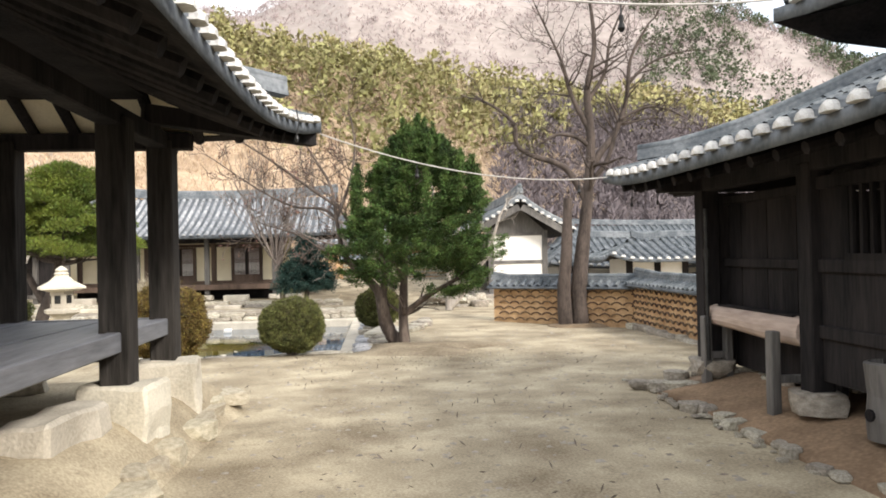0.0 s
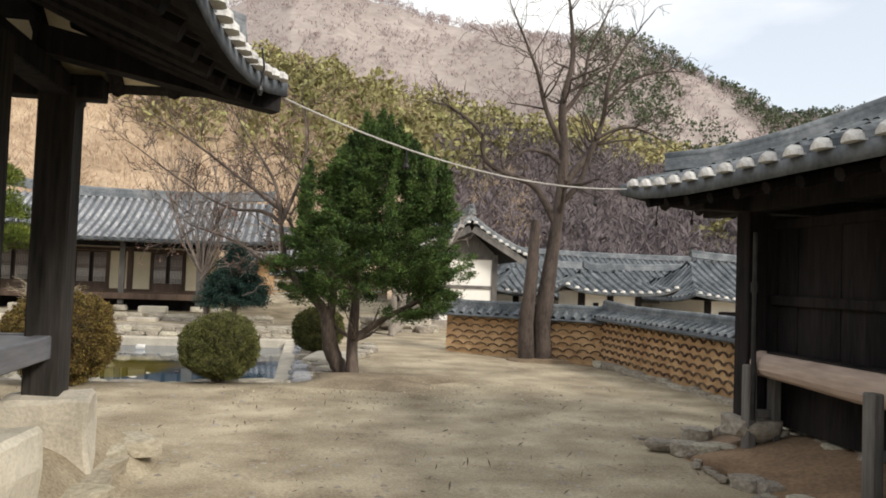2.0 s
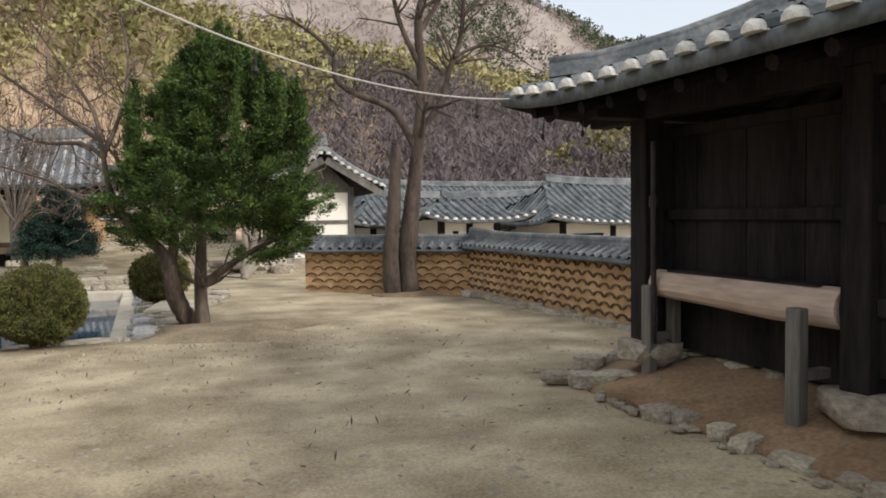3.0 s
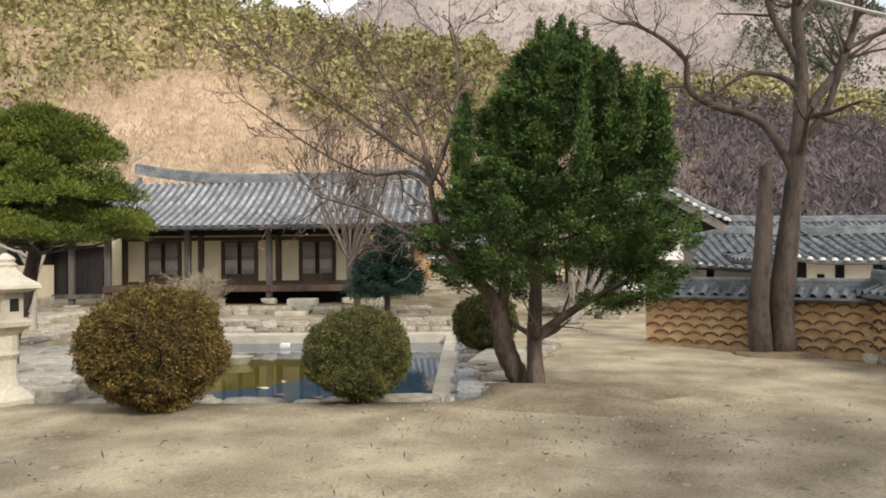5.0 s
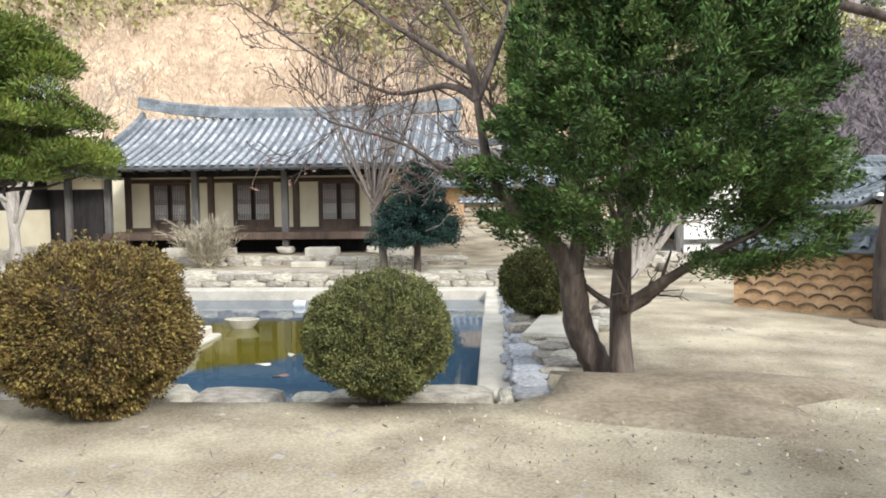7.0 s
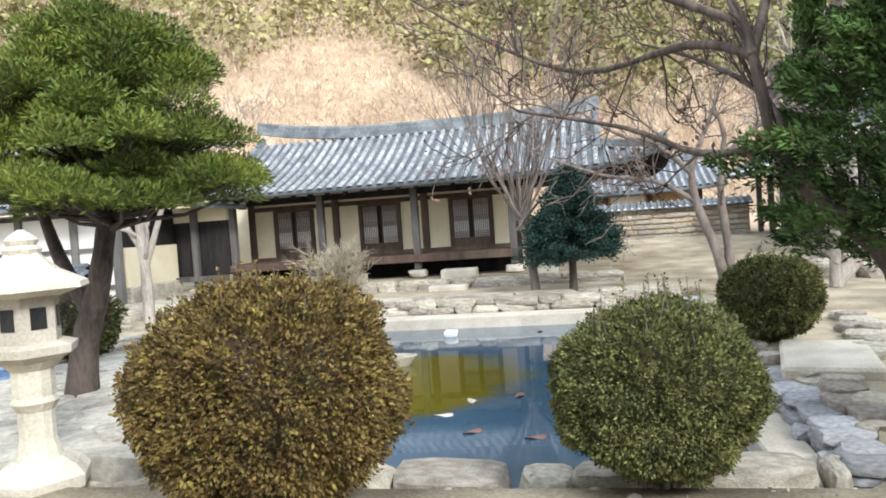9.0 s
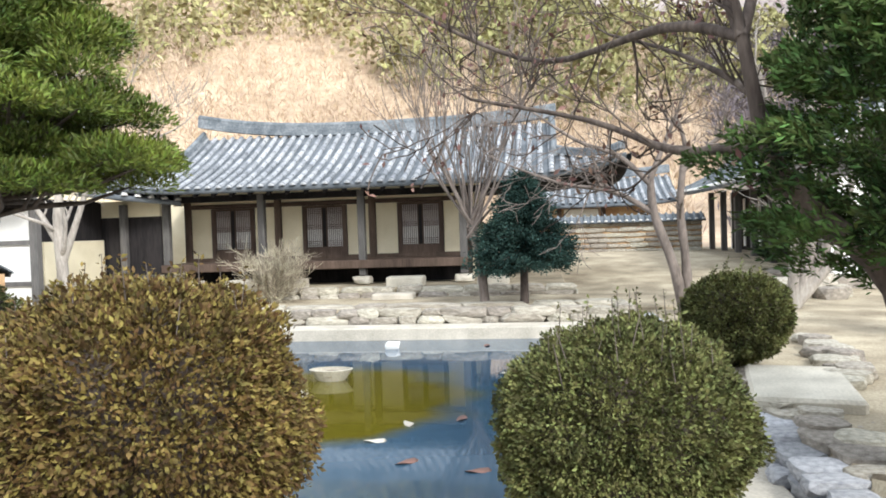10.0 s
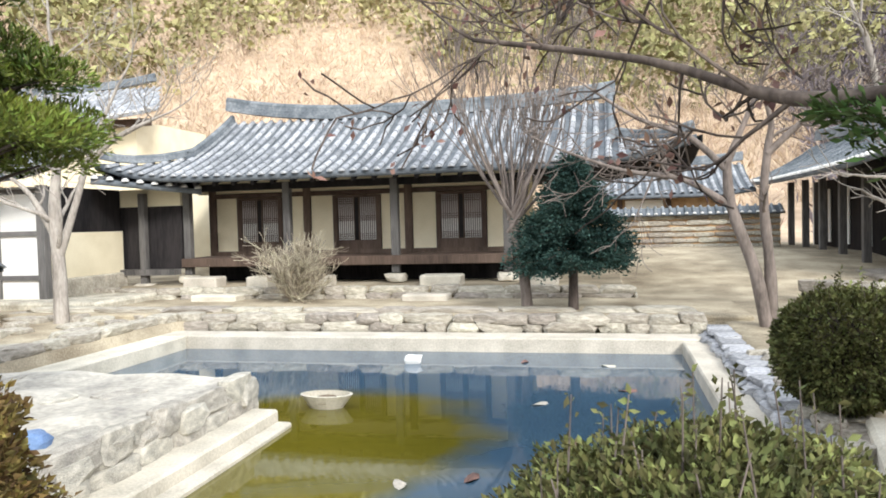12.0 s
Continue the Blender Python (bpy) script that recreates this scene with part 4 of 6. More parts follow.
for z in (0.95, 1.55, 2.30):
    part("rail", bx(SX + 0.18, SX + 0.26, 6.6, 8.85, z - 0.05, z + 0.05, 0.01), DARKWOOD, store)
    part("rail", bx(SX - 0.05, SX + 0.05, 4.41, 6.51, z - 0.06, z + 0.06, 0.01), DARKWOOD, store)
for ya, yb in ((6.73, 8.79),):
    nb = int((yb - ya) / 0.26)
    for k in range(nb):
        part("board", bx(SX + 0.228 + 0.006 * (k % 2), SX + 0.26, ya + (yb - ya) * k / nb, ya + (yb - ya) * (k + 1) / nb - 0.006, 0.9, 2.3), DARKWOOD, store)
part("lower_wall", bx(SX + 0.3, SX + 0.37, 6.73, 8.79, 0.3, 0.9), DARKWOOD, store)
# bay with a barred window
for ya, yb, za, zb in ((4.41, 6.51, 0.5, 1.49), (4.41, 4.9, 1.6, 2.24), (6.1, 6.51, 1.6, 2.24)):
    part("board", bx(SX - 0.01, SX + 0.02, ya, yb, za, zb), DARKWOOD, store)
win = part("window_frame", bx(SX - 0.05, SX + 0.05, 4.9, 6.1, 1.6, 1.66), DARKWOOD, store)
for k in range(9):
    part("bar", bx(SX - 0.02, SX + 0.02, 4.95 + 0.135 * k, 4.99 + 0.135 * k, 1.66, 2.24), DARKWOOD, win)
part("end_wall", bx(SX + 0.11, 8.0, SY - 0.04, SY + 0.04, 0.3, 2.4), DARKWOOD, store)
part("back_wall", bx(8.0, 8.1, 4.3, SY, 0.3, 1.45), DARKWOOD, store)
part("back_wall", bx(8.0, 8.1, 4.3, SY, 2.3, 2.6), DARKWOOD, store)
part("near_wall", bx(SX + 0.11, 8.0, 4.2, 4.3, 0.3, 2.6), DARKWOOD, store)
part("plate", bx(SX - 0.1, SX + 0.1, 3.4, 9.7, 2.42, 2.6, 0.01), DARKWOOD, store)
part("plate", bx(SX - 0.6, 8.2, SY - 0.1, SY + 0.1, 2.42, 2.58, 0.01), DARKWOOD, store)
s_w = Slope((3.05, 10.0), (3.05, 3.2), 3.0, 2.62, 3.80, 1.9, 0, 0.16, 0.32, 0, 5)
s_n = Slope((9.05, 10.0), (3.05, 10.0), 1.9, 2.62, 3.80, 3.0, 3.0, 0.16, 0.32, 0, 5)
s_e = Slope((9.05, 3.2), (9.05, 10.0), 3.0, 2.62, 3.80, 0, 1.9, 0.16, 0.32, 0, 5)
for s, cp in ((s_w, MORTAR), (s_n, MORTAR), (s_e, None)):
    tile_slope(store, s, 0.30, 0.085, TILE, TILEPAN, cp)
rafters(store, s_w, 0.42, 1.0, 0.055)
rafters(store, s_n, 0.42, 1.0, 0.055)
ridge(store, [(3.45 + 2.6 * k / 7, 9.72 - 1.62 * k / 7, s_w.at(0.25 + 1.65 * k / 7, 0.36 + 2.64 * k / 7).z + 0.02 + 0.08 * (1 - k / 7) ** 4) for k in range(8)], 0.18, 0.2, TILE, "hip_ridge")
ridge(store, [(8.98 - 2.93 * k / 7, 9.93 - 1.83 * k / 7, s_w.at(0.05 + 1.85 * k / 7, max(0.02, 3.0 * k / 7)).z + 0.02) for k in range(8)], 0.22, 0.24, TILE, "hip_ridge")
ridge(store, [(6.05, 8.15 - 1.6 * k / 8, 3.80 + 0.16 * (1 - k / 8) ** 3) for k in range(9)], 0.28, 0.42, TILE)
# gutter pipe on the corner post
pipe = thing("wall_pipe", "thin dark pipe with a joint on the storehouse post", "pipe")
part("pipe", tube(bmesh.new(), [(3.86, 8.62, 0.4), (3.86, 8.62, 2.2)], 0.025, 8), IRON, pipe)
part("joint", tube(bmesh.new(), [(3.86, 8.62, 1.62), (3.86, 8.62, 1.72)], 0.04, 8), IRON, pipe)

# hollowed log trough on legs
trough = thing("log_trough", "long debarked log trough resting on timber legs", "trough")
bm = bmesh.new()
tube(bm, [(4.02, 8.74, 0.93), (4.02, 8.1, 0.925), (4.02, 7.4, 0.91), (4.02, 6.76, 0.91)], [0.125, 0.135, 0.15, 0.145], 14)
part("log", bm, LOGWOOD, trough)
# flat dark strip on the solid log, standing for the hollow's shade
part("slot", bx(3.95, 4.09, 6.95, 8.55, 1.045, 1.062), DARKWOOD, trough, "dark strip for the shaded hollow")
for y, x in ((8.68, 3.86), (6.93, 3.74)):
    part("leg", bx(x - 0.05, x + 0.05, y - 0.06, y + 0.06, 0.1, 0.92, 0.012), GREYWOOD, trough)
    if y > 8:
        part("leg", bx(x + 0.22, x + 0.31, y - 0.06, y + 0.06, 0.1, 0.88, 0.012), GREYWOOD, trough)
    part("cross_bar", bx(x - 0.02, x + 0.28, y - 0.03, y + 0.03, 0.42, 0.49), GREYWOOD, trough)
stump = thing("wooden_mortar", "upright grey hollowed timber mortar on the storehouse terrace", "mortar")
part("mortar_body", lathe(bmesh.new(), [(0.175, 0.2), (0.185, 0.36), (0.17, 0.55), (0.195, 0.80), (0.16, 0.815), (0.13, 0.70)], 14, 3.95, 5.55), GREYWOOD, stump)
# no hole is cut: a dark disc stands for the shade in it
part("side_hole", tube(bmesh.new(), [(3.755, 5.55, 0.40), (3.80, 5.55, 0.40)], 0.05, 10), DARKWOOD, stump, "dark disc for a shaded round hole")

# ---- open pavilion ----
pav = thing("pavilion", "open timber pavilion with a raised board floor and tiled roof", "pavilion")
CX, C1, C2 = -2.22, 6.54, 7.91
PZ, PB, PT = 1.14, 0.70, 2.95
cols = [(CX, C2), (CX, C1), (CX, 3.4), (-3.75, C2), (-5.6, C2), (-5.6, 3.4), (-5.6, C1)]
for x, y in cols:
    part("column", bx(x - 0.125, x + 0.125, y - 0.125, y + 0.125, PB - 0.02, PT, 0.014), COLWOOD, pav)
part("edge_beam", bx(CX - 0.06, CX + 0.06, 0.4, C2 + 0.08, PZ - 0.17, PZ, 0.012), DECKWOOD, pav)
part("edge_beam", bx(-5.7, CX - 0.06, C2 - 0.06, C2 + 0.06, PZ - 0.17, PZ, 0.012), DECKWOOD, pav)
nb = 14
for k in range(nb):
    xa = -5.65 + (CX - 0.07 + 5.65) * k / nb
    part("deck_board", bx(xa, xa + (CX - 0.07 + 5.65) / nb - 0.008, 0.4, C2 - 0.07, PZ - 0.06, PZ - 0.012 + 0.004 * (k % 3), 0.004), DECKWOOD, pav)
for y in (C2, C1, 3.4):
    part("joist", bx(-5.6, CX, y - 0.06, y + 0.06, PZ - 0.25, PZ - 0.065), DARKWOOD, pav)
for x in (CX, -5.6):
    part("top_beam", bx(x - 0.09, x + 0.09, 0.0, C2 + 0.3, PT - 0.09, PT + 0.08, 0.012), DARKWOOD, pav)
for y in (C2, 3.4):
    part("top_beam", bx(-6.0, CX + 0.3, y - 0.09, y + 0.09, PT - 0.09, PT + 0.08, 0.012), DARKWOOD, pav)
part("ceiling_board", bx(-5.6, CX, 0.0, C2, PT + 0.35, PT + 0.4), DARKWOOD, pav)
p_e = Slope((-0.95, -3.0), (-0.95, 8.3), 3.3, 2.95, 4.75, 0, 2.4, 0.26, 0.32, 0, 5, 0.33)
p_n = Slope((-0.62, 8.12), (-7.9, 8.12), 2.22, 3.08, 4.75, 3.63, 3.63, 0.13, 0.32, 0, 5, 0.18)
p_w = Slope((-7.57, 8.3), (-7.57, -3.0), 3.3, 2.95, 4.75, 2.4, 0, 0.26, 0.32, 0, 5, 0.33)
for s, cp in ((p_e, MORTAR), (p_n, MORTAR), (p_w, None)):
    tile_slope(pav, s, 0.24, 0.072, TILE, TILEPAN, cp, 0.12)
rafters(pav, p_n, 0.40, 1.6, 0.055, DARKWOOD, 0.19)
rafters(pav, p_e, 0.40, 1.9, 0.06, DARKWOOD, 0.2)
ridge(pav, [(-0.98 - 3.2 * k / 7, 8.06 - 2.12 * k / 7, p_e.at(p_e.L - 0.3 - 2.1 * k / 7, max(0.02, 0.35 + 2.9 * k / 7)).z + 0.06 + 0.12 * (1 - k / 7) ** 4) for k in range(8)], 0.18, 0.22, TILE, "hip_ridge")
bm = bmesh.new()
beam(bm, (-0.70, 8.22, 3.02), (-2.22, 7.3, 3.12), 0.14, 0.18)
part("hip_rafter", bm, DARKWOOD, pav)
# clay lining between the rear rafters
bm = bmesh.new()
g = [[bm.verts.new(p_n.at(0.9 + (p_n.L - 1.8) * i / 14, 0.12 + 0.9 * j / 4, -0.135)) for j in range(5)] for i in range(15)]
for i in range(14):
    for j in range(4):
        bm.faces.new((g[i][j], g[i][j + 1], g[i + 1][j + 1], g[i + 1][j]))
part("eave_lining", bm, PLASTER, pav, "pale clay lining between rafters")
# stones under the pavilion


def hewn(a, b, h, seed, at, rz):
    """A roughly squared block: half widths a and b, height h, chipped edges, settled a little askew."""
    m = bmesh.new()
    box(m, -a, a, -b, b, -h / 2, h / 2, 0.03)
    bmesh.ops.subdivide_edges(m, edges=m.edges[:], cuts=3, use_grid_fill=True)
    turn = pose(at[0], at[1], at[2], 1.5 * math.sin(seed), 2.0 * math.cos(seed), rz)
    for v in m.verts:
        o = v.co * 3.1 + Vector((seed * 2.3, seed, 0))
        v.co = turn @ (v.co + 0.05 * noise.noise_vector(o) + 0.014 * noise.noise_vector(o * 4.0))
    return m


pter = thing("pavilion_terrace", "sloping earth bank with weathered foundation stones", "terrace", kind="structure")
bank_x = [-9.0 + 0.5 * k for k in range(13)] + [-2.9 + 0.1 * k for k in range(16)]
bank_y = [-4.0 + 0.5 * k for k in range(14)] + [3.0 + 0.12 * k for k in range(56)]
bv = []
for y in bank_y:
    for x in bank_x:
        k = max(step(-2.25, -1.5, x), step(8.4, 9.55, y))
        bv.append((x, y, 0.43 - 0.50 * k + 0.05 * noise.noise(Vector((x * 1.3, y * 1.3, 0))) + 0.025 * noise.noise(Vector((x * 5, y * 5, 2))) * (1 - k * 0.5)))
nb = len(bank_x)
tagged(raw("earth", bv, [(j * nb + i, j * nb + i + 1, (j + 1) * nb + i + 1, (j + 1) * nb + i) for j in range(len(bank_y) - 1) for i in range(nb - 1)], SAND, pter, True), "sandy earth bank")
part("post_stone", hewn(0.29, 0.26, 0.80, 2, (CX + 0.04, C2 + 0.02, 0.31), 8), DRESSED, pter, "squared pale foundation stone")
part("post_stone", hewn(0.30, 0.27, 0.80, 5, (CX + 0.02, C1 + 0.04, 0.30), -6), DRESSED, pter, "squared pale foundation stone")
for x, y in cols[2:]:
    stone(pter, x, y, 0.52, 0.34, 0.32, 0.20, 40 * x, int(abs(x * y)), "post_stone")
part("long_stone", hewn(0.21, 0.50, 0.90, 4, (-2.38, 5.66, 0.19), -4), DRESSED, pter, "squared pale stone block")
for k in range(15):
    t = k / 14
    stone(pter, -1.84 + rng.uniform(-0.10, 0.08), 8.9 - 5.6 * t, 0.10 + rng.uniform(-0.04, 0.04), rng.uniform(0.10, 0.20), rng.uniform(0.18, 0.34), rng.uniform(0.08, 0.15), rng.uniform(-25, 25), k, "stone", SANDSTONE)
for k in range(9):
    stone(pter, -2.1 - 0.35 * k, 8.9 + rng.uniform(-0.2, 0.2), 0.10, rng.uniform(0.15, 0.28), rng.uniform(0.15, 0.25), 0.12, rng.uniform(0, 180), k + 3)

# ---- far courtyards beyond the wall ----


def far_house(x, y, w, d, zb, zw, zr, label):
    t = thing("courtyard_house", label, "house", (x, y, 0), group="tiled houses beyond the wall")
    part("wall", bx(-w / 2, w / 2, 0, d, zb, zw), WHITEWALL, t, "white plaster walls")
    n = max(2, int(w / 2.2))
    for k in range(n + 1):
        xx = -w / 2 + w * k / n
        part("post", bx(xx - 0.12, xx + 0.12, -0.05, 0.06, zb, zw), DARKWOOD, t)
        if k < n and k % 2 == 0:
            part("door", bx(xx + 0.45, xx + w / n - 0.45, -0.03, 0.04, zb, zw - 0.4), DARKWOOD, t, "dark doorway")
    f = Slope((-w / 2 - 1.1, -1.1), (w / 2 + 1.1, -1.1), d / 2 + 1.1, zw, zr, 1.6, 1.6, 0.3)
    b = Slope((w / 2 + 1.1, d + 1.1), (-w / 2 - 1.1, d + 1.1), d / 2 + 1.1, zw, zr, 1.6, 1.6, 0.3)
    e1 = Slope((-w / 2 - 1.1, d + 1.1), (-w / 2 - 1.1, -1.1), 1.6, zw, zr - 0.1, d / 2 + 1.1, d / 2 + 1.1, 0.3)
    e2 = Slope((w / 2 + 1.1, -1.1), (w / 2 + 1.1, d + 1.1), 1.6, zw, zr - 0.1, d / 2 + 1.1, d / 2 + 1.1, 0.3)
    for s in (f, b, e1, e2):
        tile_slope(t, s, 0.34, 0.09, TILE, TILEPAN, MORTAR if s is f else None)
    ridge(t, [(-w / 2 + 0.5 + (w - 1.0) * k / 8, d / 2, zr + 0.16 * abs(k / 4 - 1) ** 2.5) for k in range(9)], 0.24, 0.30, TILE)
    return t


far_house(19.0, 28.0, 9.0, 4.5, -1.3, 1.15, 2.7, "low white-walled house with a grey hip roof beyond the wall")
far_house(13.2, 33.0, 9.5, 4.5, -1.3, 1.0, 2.3, "long dark-posted house with a grey tiled roof")
far_house(10.6, 28.0, 2.2, 2.5, -1.3, 1.35, 2.1, "small tiled gatehouse behind the garden wall")
far_house(19.0, 42.0, 16.0, 5.0, -1.0, 1.6, 3.2, "far tiled roof under the hill")
# ---- trees and shrubs ----


class Wood:
    """Gathers tapered limbs into one mesh."""

    def __init__(s):
        s.v, s.f, s.thin, s.tips = [], [], [], []

    def limb(s, pts, radii, sides=5):
        pts = [Vector(p) for p in pts]
        side = None
        base = len(s.v)
        for i, p in enumerate(pts):
            d = (pts[min(i + 1, len(pts) - 1)] - pts[max(i - 1, 0)]).normalized()
            if side is None or abs(d.dot(side)) > 0.95:
                side = d.orthogonal().normalized()
            side = (side - d * side.dot(d)).normalized()
            up = d.cross(side)
            for k in range(sides):
                a = 2 * math.pi * k / sides
                s.v.append(p + (side * math.cos(a) + up * math.sin(a)) * radii[i])
        for i in range(len(pts) - 1):
            for k in range(sides):
                a, b = base + i * sides + k, base + i * sides + (k + 1) % sides
                (s.f if radii[0] > 0.035 else s.thin).append((a, b, b + sides, a + sides))

    def grow(s, rg, p, d, r, length, depth, spread=0.7, up=0.15, kids=3, wob=0.25, shrink=0.62, minr=0.006):
        """A limb that wavers and forks."""
        p, d = Vector(p), Vector(d).normalized()
        n = 4
        pts, rad, q = [p], [r], p
        for i in range(n):
            d = (d + Vector((rg.gauss(0, wob), rg.gauss(0, wob), rg.gauss(0, wob) + up * 0.3)) * 0.6).normalized()
            q = q + d * length / n
            pts.append(q)
            rad.append(max(minr, r * (1 - 0.55 * (i + 1) / n)))
        s.limb(pts, rad, 6 if r > 0.06 else (5 if r > 0.02 else 3))
        if depth == 0:
            s.tips.append((q, d))
            return
        for k in range(kids):
            i = rg.randint(1, n) if k else n
            a = Vector((rg.gauss(0, 1), rg.gauss(0, 1), rg.gauss(0, 0.8) + up))
            a = (a - d * a.dot(d)).normalized()
            s.grow(rg, pts[i], d + a * spread * rg.uniform(0.6, 1.3), max(minr, rad[i] * shrink), length * rg.uniform(0.5, 0.8), depth - 1, spread, up, kids, wob, shrink, minr)

    def mesh(s, name, material, parent):
        v = np.array([tuple(q) for q in s.v])
        for nm, fs in ((name, s.f), ("fine_branching" if s.f else name, s.thin)):
            if fs:
                used, inv = np.unique(np.array(fs), return_inverse=True)
                o = raw(nm, v[used], inv.reshape(-1, 4), material, parent, True)
                if nm == "fine_branching":
                    tagged(o, kind="stuff")


def limbs_from(w, rg, pts, r0, r1, sub, depth, length, spread=0.8, up=0.1, kids=3, sides=8):
    """A set main limb, with side shoots along it."""
    n = len(pts)
    rad = [r0 + (r1 - r0) * i / (n - 1) for i in range(n)]
    # round the polyline off
    fine, fr = [], []
    P = [Vector(p) for p in pts]
    for i in range(n - 1):
        a, b, c, d = P[max(i - 1, 0)], P[i], P[i + 1], P[min(i + 2, n - 1)]
        for k in range(4):
            t = k / 4
            fine.append(0.5 * ((2 * b) + (c - a) * t + (2 * a - 5 * b + 4 * c - d) * t * t + (3 * b - a - 3 * c + d) * t ** 3))
            fr.append((rad[i] * (1 - t) + rad[i + 1] * t) * rg.uniform(0.93, 1.08))
    fine.append(P[-1])
    fr.append(rad[-1])
    w.limb(fine, fr, sides)
    for k in range(sub):
        i = rg.randint(int(len(fine) * 0.35), len(fine) - 1)
        d = (fine[i] - fine[max(i - 1, 0)]).normalized()
        a = Vector((rg.gauss(0, 1), rg.gauss(0, 1), rg.gauss(0, 0.7) + up))
        a = (a - d * a.dot(d)).normalized()
        w.grow(rg, fine[i], d * 0.5 + a * spread, max(0.006, fr[i] * 0.5), length * rg.uniform(0.6, 1.2), depth, spread, up, kids)
    if depth >= 0:
        w.grow(rg, fine[-1], fine[-1] - fine[-2], fr[-1], length, depth, spread, up, kids)


# tall bare tree in front of the garden wall
tb = Vector((4.92, 18.64, land(4.92, 18.64) - 0.05))
btree = thing("bare_tree", "tall leafless twin-stemmed tree with dark crooked limbs", "tree", tb)
w, rg = Wood(), random.Random(11)
limbs_from(w, rg, [(-0.24, 0.05, 0), (-0.30, 0.05, 0.9), (-0.22, 0.0, 2.0), (-0.16, 0, 3.3)], 0.21, 0.11, 0, -1, 0.5, sides=10)
limbs_from(w, rg, [(0.10, 0, 0), (0.08, 0, 1.0), (0.24, 0, 2.4), (0.36, 0, 3.4), (0.47, 0, 4.8), (0.40, 0, 6.0), (0.62, 0, 7.2), (0.5, 0, 8.5)], 0.225, 0.03, 12, 2, 1.0, sides=10)
limbs_from(w, rg, [(0.32, 0, 3.2), (0.05, 0.05, 3.75), (-0.28, 0.1, 4.15), (-1.05, 0.2, 4.44), (-1.40, 0.2, 4.72), (-1.44, 0.2, 5.2), (-1.85, 0.2, 5.6), (-2.3, 0.2, 5.85)], 0.095, 0.03, 10, 2, 0.6)
limbs_from(w, rg, [(0.45, 0, 4.6), (0.1, 0, 4.85), (-0.4, 0, 4.92), (-0.85, -0.1, 4.68)], 0.065, 0.025, 4, 2, 0.45)
limbs_from(w, rg, [(0.42, 0, 4.0), (0.75, 0, 4.5), (1.15, 0.1, 5.0), (1.45, 0.1, 5.8), (1.6, 0.1, 6.9), (2.1, 0.1, 7.8)], 0.105, 0.025, 14, 2, 0.9)
limbs_from(w, rg, [(0.40, 0, 3.7), (0.85, 0, 4.2), (1.2, 0, 5.2)], 0.08, 0.05, 0, -1, 0.4)
limbs_from(w, rg, [(0.45, 0, 5.0), (0.0, 0, 5.9), (-0.25, 0, 6.8), (-0.75, 0, 7.9)], 0.08, 0.02, 12, 2, 0.9)
limbs_from(w, rg, [(1.25, 0, 5.3), (1.9, 0, 5.6), (2.5, 0, 5.55), (3.1, 0, 5.25)], 0.042, 0.014, 9, 2, 0.55)
limbs_from(w, rg, [(0.42, 0, 5.8), (0.9, 0.1, 6.5), (1.1, 0.2, 7.4), (1.5, 0.2, 8.3)], 0.06, 0.02, 12, 2, 0.8)
limbs_from(w, rg, [(1.5, 0.1, 6.2), (2.0, 0.1, 6.7), (2.7, 0.1, 7.0), (3.3, 0.1, 7.1)], 0.04, 0.012, 10, 2, 0.5)
w.mesh("trunk", BARKDARK, btree)
bm = bmesh.new()
rock(bm, (0, 0, 0.02), (0.75, 0.5, 0.12), 6, 0, 2)
part("root_mound", bm, DIRT, btree, "earth heaped at the roots")

# yew
yb = Vector((0.40, 15.1, land(0.40, 15.1)))
yew = thing("yew_tree", "dense dark green yew with a gnarled reddish trunk", "tree", yb)
w, rg = Wood(), random.Random(4)
limbs_from(w, rg, [(0.06, 0, -0.1), (0.03, 0, 0.45), (0.05, 0.0, 1.1), (0.12, 0.05, 2.2), (0.25, 0, 3.4)], 0.125, 0.035, 8, 2, 0.7)
limbs_from(w, rg, [(0.05, 0, 0.62), (0.45, -0.05, 0.92), (0.95, -0.1, 1.22), (1.5, -0.1, 1.45)], 0.065, 0.02, 2, 0, 0.3)
limbs_from(w, rg, [(0.05, 0, 0.66), (0.5, -0.2, 1.0), (1.0, -0.4, 1.3)], 0.05, 0.02, 2, 0, 0.3)
limbs_from(w, rg, [(0.03, 0, 0.64), (-0.2, 0.05, 0.78), (-0.5, 0.1, 1.05)], 0.04, 0.02, 1, 0, 0.3)
w.mesh("trunk", BARKRED, yew)
ng = np.random.default_rng(7)


def yew_edge(z, a):
    """Half width of the crown at a height and a bearing: full below, narrowing above 3 m, uneven all round."""
    t = (z - 1.0) / 3.35
    r = 1.62 * min(1.0, 0.62 + t / 0.22) * (1 - max(0.0, t) ** 2.2) ** 0.72
    return r * (1 + 0.34 * noise.noise(Vector((math.cos(a) * 1.8, math.sin(a) * 1.5, z * 1.25))) + 0.16 * noise.noise(Vector((math.cos(a) * 4.1, math.sin(a) * 4.1, z * 3.1))))


